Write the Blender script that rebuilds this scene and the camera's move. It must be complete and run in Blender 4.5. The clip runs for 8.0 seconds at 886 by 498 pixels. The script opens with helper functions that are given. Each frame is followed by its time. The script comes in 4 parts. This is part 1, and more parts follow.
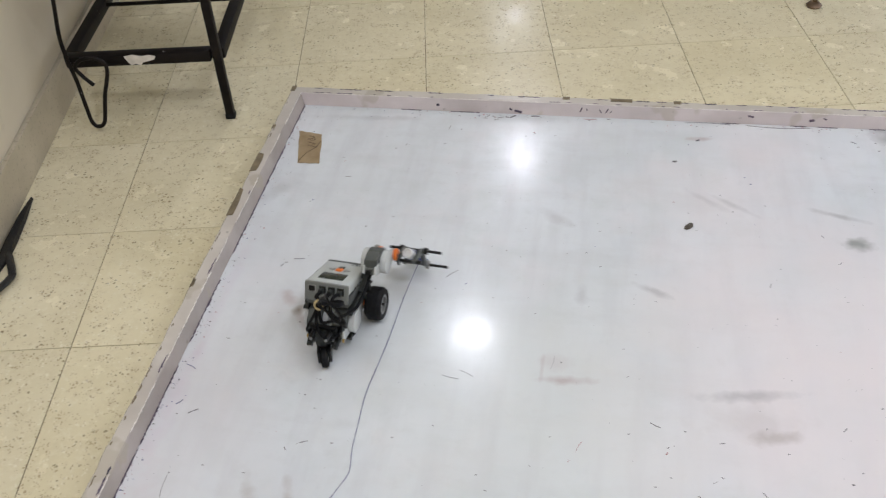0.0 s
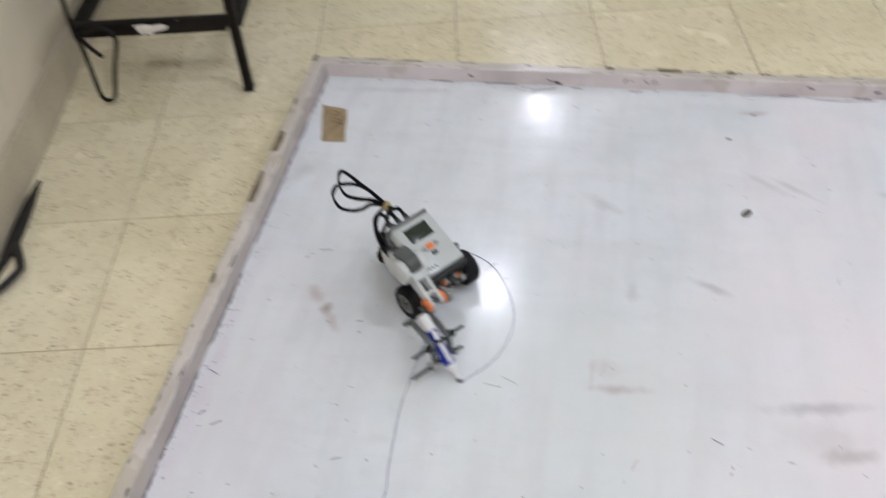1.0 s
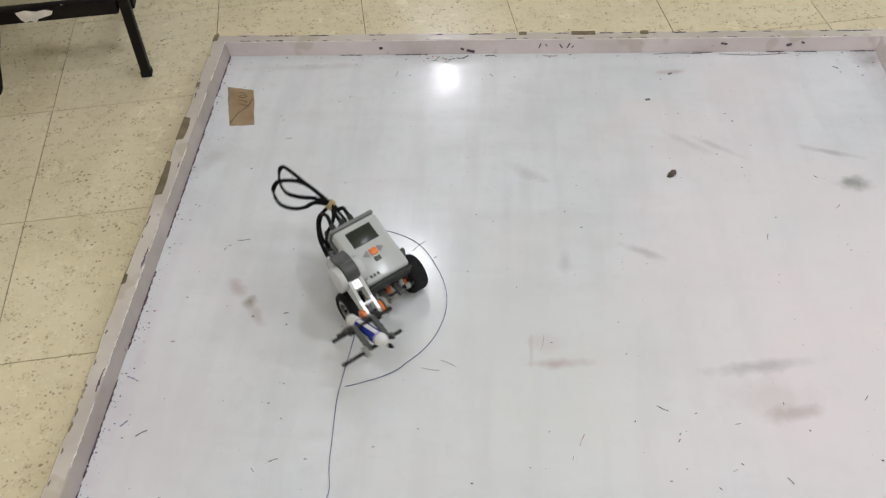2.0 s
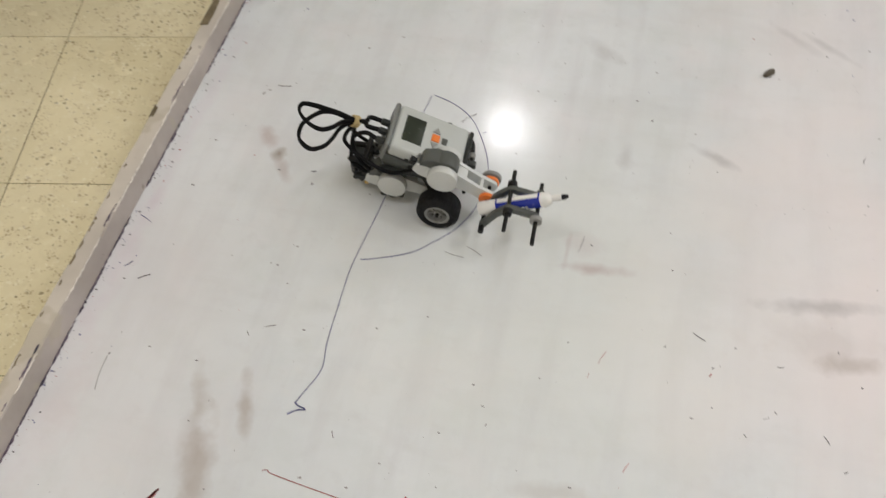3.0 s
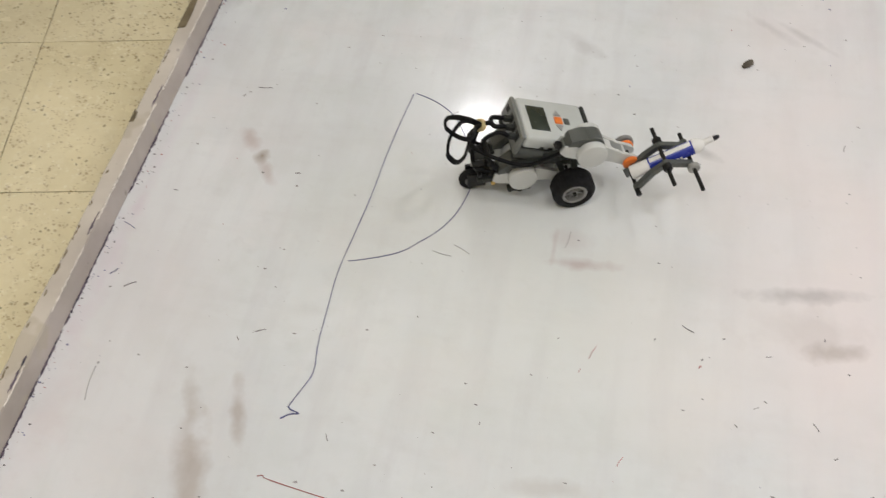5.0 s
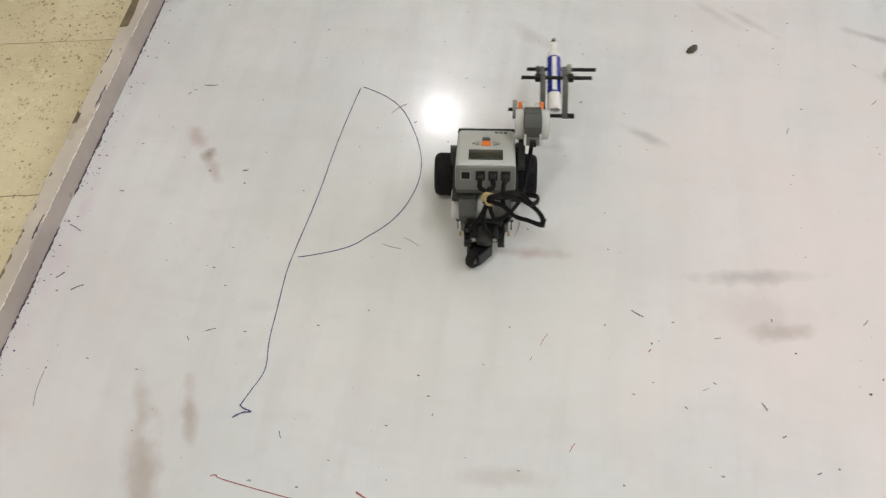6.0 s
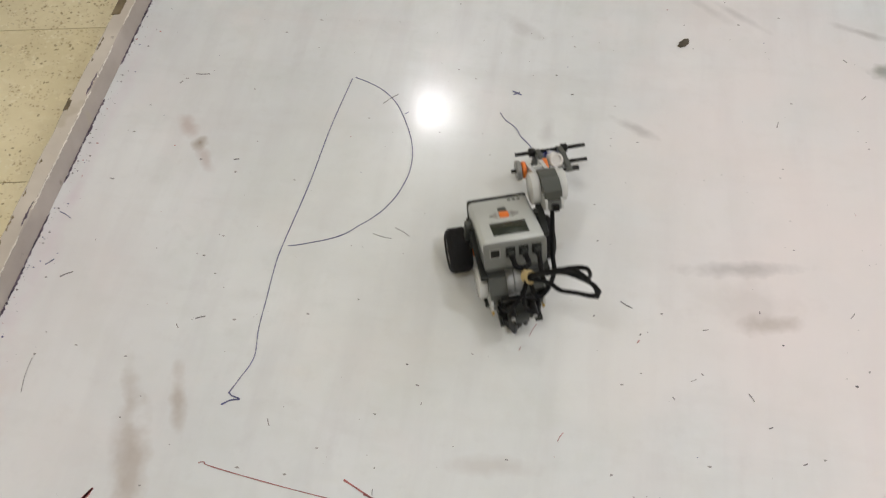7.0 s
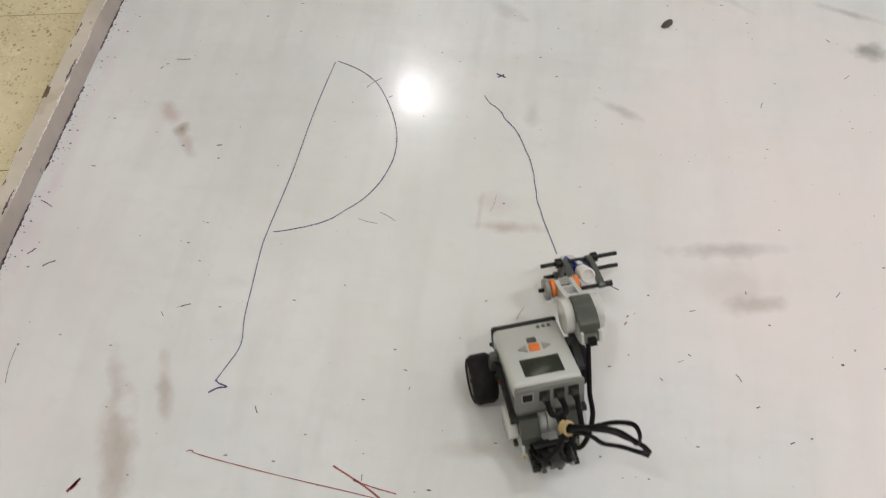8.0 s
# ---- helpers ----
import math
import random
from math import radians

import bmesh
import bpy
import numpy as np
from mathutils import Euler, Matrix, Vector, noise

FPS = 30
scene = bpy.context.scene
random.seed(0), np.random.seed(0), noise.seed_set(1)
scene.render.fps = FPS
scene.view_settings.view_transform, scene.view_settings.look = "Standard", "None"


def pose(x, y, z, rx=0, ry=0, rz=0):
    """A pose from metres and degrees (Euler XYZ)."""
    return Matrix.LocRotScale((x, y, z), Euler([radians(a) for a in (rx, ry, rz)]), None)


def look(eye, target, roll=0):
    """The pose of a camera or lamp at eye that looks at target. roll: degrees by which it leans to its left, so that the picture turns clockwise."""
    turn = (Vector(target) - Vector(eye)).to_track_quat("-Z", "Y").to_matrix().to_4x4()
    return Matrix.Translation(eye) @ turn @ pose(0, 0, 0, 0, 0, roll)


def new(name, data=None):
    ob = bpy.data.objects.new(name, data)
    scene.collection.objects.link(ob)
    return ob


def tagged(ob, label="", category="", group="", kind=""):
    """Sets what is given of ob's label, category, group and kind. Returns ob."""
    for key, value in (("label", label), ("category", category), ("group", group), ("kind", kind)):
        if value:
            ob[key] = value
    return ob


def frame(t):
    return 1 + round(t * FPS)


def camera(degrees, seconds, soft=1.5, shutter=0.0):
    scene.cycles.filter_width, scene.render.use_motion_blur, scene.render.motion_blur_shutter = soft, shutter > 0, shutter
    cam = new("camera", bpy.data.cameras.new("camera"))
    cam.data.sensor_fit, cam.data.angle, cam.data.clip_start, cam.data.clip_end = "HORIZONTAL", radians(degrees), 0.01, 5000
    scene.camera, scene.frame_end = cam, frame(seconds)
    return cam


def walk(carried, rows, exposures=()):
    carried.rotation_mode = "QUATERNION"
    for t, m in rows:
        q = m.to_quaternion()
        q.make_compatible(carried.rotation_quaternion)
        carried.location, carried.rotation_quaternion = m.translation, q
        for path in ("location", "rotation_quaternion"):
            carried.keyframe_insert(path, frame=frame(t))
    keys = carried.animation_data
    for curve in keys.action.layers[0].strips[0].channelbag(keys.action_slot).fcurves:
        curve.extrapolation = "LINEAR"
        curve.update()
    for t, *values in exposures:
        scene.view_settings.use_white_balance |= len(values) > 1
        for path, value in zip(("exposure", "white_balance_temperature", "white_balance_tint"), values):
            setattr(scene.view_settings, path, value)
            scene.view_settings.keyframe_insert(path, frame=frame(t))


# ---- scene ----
cam = camera(49.7, 8.0, soft=1.25, shutter=0.5)
PATH = [
    (0, (0.632, -1.724, 1.117), (0.334, -0.236, -0.186), -3.7),
    (0.2, (0.608, -1.71, 1.111), (0.312, -0.229, -0.2), -3.5),
    (0.3, (0.605, -1.691, 1.12), (0.288, -0.228, -0.206), -4.0),
    (0.5, (0.593, -1.652, 1.118), (0.224, -0.21, -0.218), -4.7),
    (0.6, (0.588, -1.631, 1.109), (0.196, -0.198, -0.229), -5.4),
    (0.7, (0.581, -1.619, 1.105), (0.172, -0.189, -0.232), -5.5),
    (0.9, (0.577, -1.591, 1.098), (0.201, -0.178, -0.267), -5.7),
    (1, (0.571, -1.586, 1.097), (0.251, -0.184, -0.292), -4.9),
    (1.2, (0.555, -1.576, 1.084), (0.354, -0.198, -0.351), -3.8),
    (2.3, (0.54, -1.509, 1.053), (0.407, -0.128, -0.388), -3.7),
    (2.5, (0.576, -1.476, 1.033), (0.316, -0.121, -0.414), -3.1),
    (2.7, (0.604, -1.445, 1.014), (0.267, -0.186, -0.503), -2.3),
    (2.8, (0.618, -1.439, 1.004), (0.258, -0.237, -0.553), -3.3),
    (3, (0.622, -1.431, 0.989), (0.29, -0.304, -0.629), -4.0),
    (3.5, (0.626, -1.425, 0.99), (0.359, -0.315, -0.653), -3.6),
    (3.7, (0.621, -1.428, 0.991), (0.357, -0.324, -0.656), -3.5),
    (4, (0.608, -1.433, 0.993), (0.316, -0.328, -0.648), -3.8),
    (4.3, (0.602, -1.433, 0.996), (0.286, -0.327, -0.64), -4.3),
    (4.5, (0.602, -1.432, 0.997), (0.287, -0.315, -0.632), -4.2),
    (4.7, (0.602, -1.431, 0.997), (0.301, -0.302, -0.626), -3.9),
    (4.8, (0.603, -1.43, 0.997), (0.306, -0.3, -0.626), -3.8),
    (5, (0.605, -1.427, 0.996), (0.327, -0.304, -0.634), -3.5),
    (5.2, (0.612, -1.424, 0.989), (0.36, -0.307, -0.651), -3.0),
    (6.3, (0.629, -1.426, 0.995), (0.423, -0.298, -0.644), -2.5),
    (6.5, (0.625, -1.431, 0.995), (0.42, -0.301, -0.642), -2.0),
    (7, (0.632, -1.433, 0.99), (0.437, -0.31, -0.654), -1.5),
    (7.5, (0.627, -1.432, 0.988), (0.458, -0.321, -0.666), -0.9),
    (8, (0.627, -1.431, 0.987), (0.472, -0.331, -0.676), -0.7),
]
EXPOSURES = [(0.0, -0.51, 5630, 14.4), (1.2, -0.47, 5540, 15.2), (2.4, -0.62, 5970, 12.8), (3.0, -0.57, 6090, 12.6), (3.5, -0.57, 6050, 12.9), (4.0, -0.51, 6090, 12.8), (5.2, -0.48, 6080, 13.0), (6.4, -0.58, 6130, 12.9), (8.0, -0.61, 6120, 12.9)]
walk(cam, [(t, look(eye, target, roll)) for t, eye, target, roll in PATH], EXPOSURES)

# ---- light: ceiling lamps and windows, many added unseen for fill, and a weak grey surround outside the closed room ----
world = bpy.data.worlds.new("surround")
scene.world = world
world.use_nodes = True
world.node_tree.nodes["Background"].inputs[0].default_value = (0.8, 0.85, 0.9, 1)
world.node_tree.nodes["Background"].inputs[1].default_value = 0.05
CEILING = 2.80
LAMP_WATTS = 12.5
# place and share of the usual power: the far ones are dimmer, those by the near end of the board stronger
# first three sit where reflections show them; the rest are unseen, added as fill
LAMPS = [(0.02, 1.96, 1.0), (0.13, 3.69, 0.95), (-0.14, 5.8, 0.55), (0.02, -1.75, 1.3), (3.3, 2.06, 1.0), (3.3, 3.85, 0.55), (3.3, 0.1, 1.0), (3.3, -1.7, 1.0), (3.3, 6.0, 0.55), (1.6, -0.75, 1.3), (1.6, -1.85, 1.3)]
for lx, ly, share in LAMPS:
    lamp = bpy.data.lights.new("ceiling_lamp", "AREA")
    lamp.shape, lamp.size, lamp.energy, lamp.color = "SQUARE", 0.17, LAMP_WATTS * share, (1.0, 0.97, 0.92)
    ob = new("ceiling_lamp_light", lamp)
    ob.location = (lx, ly, CEILING - 0.075)
# windows of the walls out of view: east assumed from soft shadows, south added as fill
WINDOWS = (((4.38, 1.8, 1.85), (90, 0, 90), 3.3, 1.3, 58.0), ((1.15, -3.98, 1.85), (-90, 0, 0), 2.5, 1.3, 98.0))
for place, turn, wide, high, watts in WINDOWS:
    lamp = bpy.data.lights.new("assumed_window_daylight", "AREA")
    lamp.shape, lamp.size, lamp.size_y, lamp.energy, lamp.color = "RECTANGLE", wide, high, watts, (0.96, 0.98, 1.0)
    ob = new("assumed_window_light", lamp)
    ob.matrix_basis = pose(*place, *turn)

# ---- materials ----
MATS = {}


class Nodes:
    """A small wrapper to write node trees in few lines."""

    def __init__(self, name, rough=0.5, metal=0.0, color=(0.5, 0.5, 0.5), spec=0.5):
        self.mat = bpy.data.materials.new(name)
        self.mat.use_nodes = True
        self.tree = self.mat.node_tree
        self.bsdf = self.tree.nodes["Principled BSDF"]
        self.bsdf.inputs["Base Color"].default_value = (*color, 1)
        self.bsdf.inputs["Roughness"].default_value = rough
        self.bsdf.inputs["Metallic"].default_value = metal
        self.bsdf.inputs["Specular IOR Level"].default_value = spec
        MATS[name] = self.mat

    def add(self, kind, **inputs):
        n = self.tree.nodes.new(kind)
        for k, v in inputs.items():
            k = k.replace("_", " ")
            if k in n.inputs:
                self.put(v, n.inputs[k])
        return n

    def put(self, v, socket):
        if isinstance(v, bpy.types.NodeSocket):
            self.tree.links.new(v, socket)
        else:
            socket.default_value = v

    def coords(self, kind="Object"):
        return self.add("ShaderNodeTexCoord").outputs[kind]

    def noise(self, vec, scale, detail=4.0, rough=0.55):
        return self.add("ShaderNodeTexNoise", Vector=vec, Scale=scale, Detail=detail, Roughness=rough).outputs["Fac"]

    def ramp(self, fac, lo, hi, a=0.0, b=1.0):
        n = self.add("ShaderNodeMapRange")
        for i, v in enumerate((fac, lo, hi, a, b)):
            self.put(v, n.inputs[i])
        return n.outputs[0]

    def math(self, op, a, b=0.0):
        n = self.add("ShaderNodeMath")
        n.operation = op
        self.put(a, n.inputs[0])
        self.put(b, n.inputs[1])
        return n.outputs[0]

    def mix(self, fac, a, b):
        n = self.add("ShaderNodeMix")
        n.data_type = "RGBA"
        self.put(fac, n.inputs[0])
        self.put(a if isinstance(a, bpy.types.NodeSocket) else (*a, 1), n.inputs[6])
        self.put(b if isinstance(b, bpy.types.NodeSocket) else (*b, 1), n.inputs[7])
        return n.outputs[2]

    def bump(self, height, strength=0.2, distance=0.001):
        n = self.add("ShaderNodeBump", Height=height, Strength=strength, Distance=distance)
        self.tree.links.new(n.outputs[0], self.bsdf.inputs["Normal"])

    def color(self, c):
        self.put(c, self.bsdf.inputs["Base Color"])

    def rough(self, r):
        self.put(r, self.bsdf.inputs["Roughness"])


def plain(name, color, rough, metal=0.0, vary=0.12, scale=60.0, bump=0.05, spec=0.5):
    """A plain moulded or painted surface with slight mottling, dust and relief."""
    n = Nodes(name, rough, metal, color, spec)
    v = n.coords()
    big = n.noise(v, scale * 0.35, 3.0)
    dark = tuple(c * (1 - vary) for c in color)
    lite = tuple(min(1.0, c * (1 + vary)) for c in color)
    n.color(n.mix(n.ramp(big, 0.3, 0.7), dark, lite))
    n.rough(n.ramp(n.noise(v, scale * 2, 2.0), 0.3, 0.7, rough * 0.85, min(1.0, rough * 1.15)))
    n.bump(n.noise(v, scale * 12, 2.0), bump, 0.0004)
    return n.mat


def smudge_or_tint(n, vec, base, x, y, sx, sy, turn, color, strength, grain=22.0):
    """A ragged patch of its own shape on a flat surface: a rubbed stain, or a broad tint."""
    m = n.add("ShaderNodeMapping", Vector=vec)
    m.vector_type = "TEXTURE"
    m.inputs["Location"].default_value = (x, y, 0)
    m.inputs["Rotation"].default_value = (0, 0, radians(turn))
    m.inputs["Scale"].default_value = (sx, sy, 1)
    d = n.add("ShaderNodeVectorMath", Vector=m.outputs[0])
    d.operation = "LENGTH"
    ragged = n.math("ADD", d.outputs["Value"], n.ramp(n.noise(vec, grain, 3.0), 0.3, 0.7, -0.45, 0.45))
    fac = n.ramp(ragged, 1.1, 0.2, 0.0, strength)
    return n.mix(fac, base, color)


def make_whiteboard():
    n = Nodes("whiteboard_laminate", 0.13, 0.0, (0.8, 0.8, 0.8))
    v = n.coords()
    c = n.mix(n.ramp(n.noise(v, 3.0, 4.0), 0.35, 0.7), (0.67, 0.70, 0.725), (0.775, 0.80, 0.83))
    streak = n.add("ShaderNodeMapping", Vector=v)
    streak.inputs["Scale"].default_value = (22, 3, 1)
    c = n.mix(n.ramp(n.noise(streak.outputs[0], 1.0, 5.0), 0.48, 0.8, 0, 0.5), c, (0.57, 0.57, 0.60))
    wiped = n.add("ShaderNodeMapping", Vector=v)
    wiped.inputs["Scale"].default_value = (4, 15, 1)
    wiped.inputs["Rotation"].default_value = (0, 0, 0.12)
    c = n.mix(n.ramp(n.noise(wiped.outputs[0], 1.0, 5.0, 0.6), 0.5, 0.78, 0, 0.42), c, (0.58, 0.585, 0.59))
    c = n.mix(n.ramp(n.noise(v, 13.0, 5.0, 0.6), 0.5, 0.72, 0, 0.36), c, (0.60, 0.635, 0.625))
    c = n.mix(n.ramp(n.noise(v, 7.0, 4.0, 0.6), 0.52, 0.75, 0, 0.30), c, (0.80, 0.74, 0.76))
    c = n.mix(n.ramp(n.noise(v, 38.0, 3.0, 0.6), 0.55, 0.75, 0, 0.16), c, (0.52, 0.52, 0.53))
    # three broad tints: pale rose at right and left, greenish in the middle
    c = smudge_or_tint(n, v, c, 1.10, -0.75, 0.46, 0.80, 0, (0.82, 0.755, 0.765), 0.9, 2.5)
    c = smudge_or_tint(n, v, c, 0.02, -0.95, 0.20, 0.55, 0, (0.79, 0.745, 0.765), 0.35, 3.0)
    c = smudge_or_tint(n, v, c, 0.55, -0.80, 0.30, 0.45, 0, (0.71, 0.735, 0.70), 0.5, 2.5)
    grey, rose, brown, taupe = (0.36, 0.35, 0.36), (0.50, 0.42, 0.42), (0.30, 0.24, 0.20), (0.41, 0.36, 0.33)
    for s in ((0.608, -0.736, 0.044, 0.011, 4, rose, 0.6), (0.590, -0.700, 0.03, 0.022, 0, rose, 0.22), (0.574, -0.716, 0.005, 0.036, 0, rose, 0.4),
              (0.890, -0.735, 0.074, 0.013, 9, grey, 0.42), (0.918, -0.812, 0.034, 0.015, 12, taupe, 0.42),
              (0.885, -0.785, 0.075, 0.035, 10, taupe, 0.16), (1.095, -0.362, 0.030, 0.021, 20, (0.25, 0.26, 0.24), 0.66),
              (0.885, -0.267, 0.055, 0.008, -35, grey, 0.26), (0.845, -0.262, 0.045, 0.009, -40, grey, 0.2),
              (1.077, -0.288, 0.055, 0.008, -18, grey, 0.45), (0.745, -0.520, 0.040, 0.009, -25, grey, 0.38),
              (0.628, -0.540, 0.012, 0.022, 0, grey, 0.22), (0.572, -0.340, 0.04, 0.014, -35, grey, 0.25),
              (0.158, -0.628, 0.013, 0.014, 0, brown, 0.75), (0.132, -0.600, 0.032, 0.013, -50, rose, 0.55),
              (0.172, -0.652, 0.028, 0.010, -60, rose, 0.45), (0.224, -1.105, 0.085, 0.020, 101, taupe, 0.5),
              (0.205, -1.070, 0.09, 0.018, 104, taupe, 0.30), (0.190, -1.010, 0.055, 0.010, 108, taupe, 0.26), (0.247, -1.008, 0.054, 0.011, 108, taupe, 0.52),
              (0.16, -0.036, 0.14, 0.010, 2, grey, 0.22), (0.024, -0.30, 0.05, 0.025, 70, grey, 0.22), (0.845, -0.060, 0.03, 0.009, 5, rose, 0.6),
              (1.20, 0.0, 0.03, 0.06, 0, grey, 0.6), (0.602, -1.034, 0.055, 0.014, 8, taupe, 0.24), (0.018, -0.86, 0.02, 0.14, 0, (0.62, 0.42, 0.55), 0.15),
              (0.02, -0.60, 0.012, 0.20, 0, (0.66, 0.52, 0.62), 0.14), (0.03, -1.05, 0.03, 0.12, 0, (0.66, 0.45, 0.50), 0.12)):
        c = smudge_or_tint(n, v, c, *s[:6], s[6] * 1.15)
    n.color(c)
    # a worn matt film under a thin glossy one, wiped in streaks
    n.rough(n.ramp(n.noise(v, 9.0, 4.0), 0.3, 0.75, 0.17, 0.26))
    n.bsdf.inputs["Specular IOR Level"].default_value = 0.32
    n.bsdf.inputs["Coat Weight"].default_value = 0.24
    n.put(n.ramp(n.noise(streak.outputs[0], 2.0, 4.0), 0.35, 0.7, 0.07, 0.17), n.bsdf.inputs["Coat Roughness"])
    n.bump(n.noise(v, 14.0, 3.0), 0.12, 0.002)


def make_terrazzo():
    n = Nodes("terrazzo", 0.3, 0.0, (0.6, 0.55, 0.4))
    v = n.coords()
    info = n.add("ShaderNodeObjectInfo").outputs["Random"]
    shift = n.add("ShaderNodeVectorMath")
    n.put(v, shift.inputs[0])
    n.put(n.math("MULTIPLY", info, 37.0), shift.inputs[1])
    v = shift.outputs[0]
    warp = n.add("ShaderNodeTexNoise", Vector=v, Scale=140.0, Detail=1.0)
    bent = n.add("ShaderNodeVectorMath")
    bent.operation = "MULTIPLY_ADD"
    n.put(warp.outputs["Color"], bent.inputs[0])
    bent.inputs[1].default_value = (0.007, 0.007, 0.0)
    n.put(v, bent.inputs[2])
    vb = bent.outputs[0]
    c = n.mix(n.ramp(n.noise(v, 6.0, 5.0), 0.3, 0.7), (0.69, 0.615, 0.395), (0.83, 0.75, 0.515))
    c = n.mix(n.ramp(info, 0, 1, 0, 0.35), c, (0.80, 0.74, 0.56))
    c = n.mix(n.ramp(n.noise(v, 48.0, 3.0, 0.65), 0.45, 0.70, 0, 0.32), c, (0.58, 0.50, 0.31))
    c = n.mix(n.ramp(n.noise(vb, 95.0, 2.0, 0.6), 0.55, 0.68, 0, 0.28), c, (0.86, 0.81, 0.63))
    for scale, lim, col, amount, share in ((120.0, 0.27, (0.36, 0.26, 0.14), 0.62, 0.58), (80.0, 0.20, (0.22, 0.17, 0.09), 0.72, 0.61), (170.0, 0.29, (0.47, 0.37, 0.20), 0.5, 0.55), (100.0, 0.26, (0.92, 0.88, 0.73), 0.35, 0.60)):
        vo = n.add("ShaderNodeTexVoronoi")
        vo.voronoi_dimensions = "2D"
        n.put(vb, vo.inputs["Vector"])
        n.put(scale, vo.inputs["Scale"])
        chip = n.ramp(vo.outputs["Distance"], lim, lim * 0.6, 0, amount)
        keep = n.ramp(n.noise(v, scale * 0.4, 1.0), share, share + 0.03)
        c = n.mix(n.math("MULTIPLY", chip, keep), c, col)
    c = n.mix(n.ramp(n.noise(v, 2.2, 6.0), 0.55, 0.8, 0, 0.3), c, (0.60, 0.54, 0.37))
    n.color(c)
    n.rough(n.ramp(n.noise(v, 14.0, 4.0), 0.3, 0.7, 0.11, 0.30))
    n.bump(n.noise(v, 40.0, 3.0), 0.08, 0.001)


def make_grout():
    """Joint filler: clean and cream in some stretches, brown with dirt in others."""
    n = Nodes("grout", 0.9, 0.0, (0.4, 0.33, 0.2))
    v = n.coords()
    c = n.mix(n.ramp(n.noise(v, 2.6, 3.0), 0.42, 0.62), (0.17, 0.125, 0.07), (0.50, 0.43, 0.28))
    n.color(n.mix(n.ramp(n.noise(v, 90.0, 3.0), 0.45, 0.65, 0, 0.6), c, (0.13, 0.09, 0.05)))


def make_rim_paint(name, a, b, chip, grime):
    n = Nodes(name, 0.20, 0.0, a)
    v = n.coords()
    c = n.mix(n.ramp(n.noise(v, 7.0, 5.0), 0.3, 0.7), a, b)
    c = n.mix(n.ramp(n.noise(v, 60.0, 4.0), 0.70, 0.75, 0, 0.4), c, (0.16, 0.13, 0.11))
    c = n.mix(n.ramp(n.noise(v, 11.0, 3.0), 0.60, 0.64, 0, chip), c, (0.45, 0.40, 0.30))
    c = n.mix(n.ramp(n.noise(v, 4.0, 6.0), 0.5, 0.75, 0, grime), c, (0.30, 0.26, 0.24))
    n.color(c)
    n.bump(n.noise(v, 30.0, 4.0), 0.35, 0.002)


def make_seam():
    n = Nodes("seam_grime", 0.7, 0.0, (0.05, 0.04, 0.06))
    v = n.coords()
    n.color(n.mix(n.ramp(n.noise(v, 60.0, 4.0), 0.4, 0.6), (0.03, 0.025, 0.05), (0.16, 0.12, 0.16)))


def make_wall_paint():
    n = Nodes("wall_paint", 0.55, 0.0, (0.6, 0.57, 0.5))
    v = n.coords()
    c = n.mix(n.ramp(n.noise(v, 2.5, 5.0), 0.3, 0.7), (0.63, 0.562, 0.43), (0.75, 0.682, 0.535))
    c = n.mix(n.ramp(n.noise(v, 13.0, 4.0), 0.64, 0.8, 0, 0.5), c, (0.44, 0.38, 0.30))
    n.color(c)
    n.bump(n.noise(v, 60.0, 4.0), 0.2, 0.002)


def make_skirting():
    n = Nodes("skirting_stone", 0.35, 0.0, (0.5, 0.46, 0.36))
    v = n.coords()
    c = n.mix(n.ramp(n.noise(v, 8.0, 5.0), 0.3, 0.7), (0.42, 0.37, 0.27), (0.55, 0.49, 0.37))
    c = n.mix(n.ramp(n.noise(v, 120.0, 2.0), 0.6, 0.66, 0, 0.4), c, (0.25, 0.22, 0.15))
    n.color(c)
    n.bump(n.noise(v, 50.0, 3.0), 0.15, 0.001)


def make_black_steel():
    n = Nodes("black_enamel_steel", 0.5, 0.0, (0.02, 0.02, 0.02), 0.16)
    v = n.coords()
    c = n.mix(n.ramp(n.noise(v, 20.0, 4.0), 0.3, 0.7), (0.006, 0.005, 0.005), (0.014, 0.011, 0.010))
    c = n.mix(n.ramp(n.noise(v, 55.0, 4.0), 0.70, 0.74), c, (0.33, 0.30, 0.27))
    n.color(c)
    n.bump(n.noise(v, 80.0, 3.0), 0.2, 0.001)


def make_cardboard():
    n = Nodes("brown_card", 0.8, 0.0, (0.35, 0.26, 0.15))
    v = n.coords()
    c = n.mix(n.ramp(n.noise(v, 25.0, 5.0), 0.3, 0.7), (0.26, 0.185, 0.095), (0.38, 0.285, 0.165))
    n.color(c)
    n.bump(n.noise(v, 90.0, 4.0), 0.4, 0.001)


# second rim paint is a darkened copy: shade put into the colour
make_whiteboard(), make_terrazzo(), make_grout(), make_rim_paint("rim_paint", (0.62, 0.555, 0.55), (0.79, 0.72, 0.725), 0.35, 0.4), make_rim_paint("rim_paint_shaded", (0.35, 0.31, 0.275), (0.52, 0.465, 0.43), 0.5, 0.6), make_rim_paint("rim_top", (0.54, 0.49, 0.43), (0.68, 0.63, 0.565), 0.5, 0.5), make_seam(), make_wall_paint(), make_skirting(), make_black_steel(), make_cardboard()
plain("ceiling_paint", (0.75, 0.74, 0.70), 0.8, scale=6)
plain("white_abs", (0.50, 0.525, 0.51), 0.22, vary=0.04)
plain("motor_white", (0.57, 0.585, 0.57), 0.15, vary=0.05, spec=0.6)
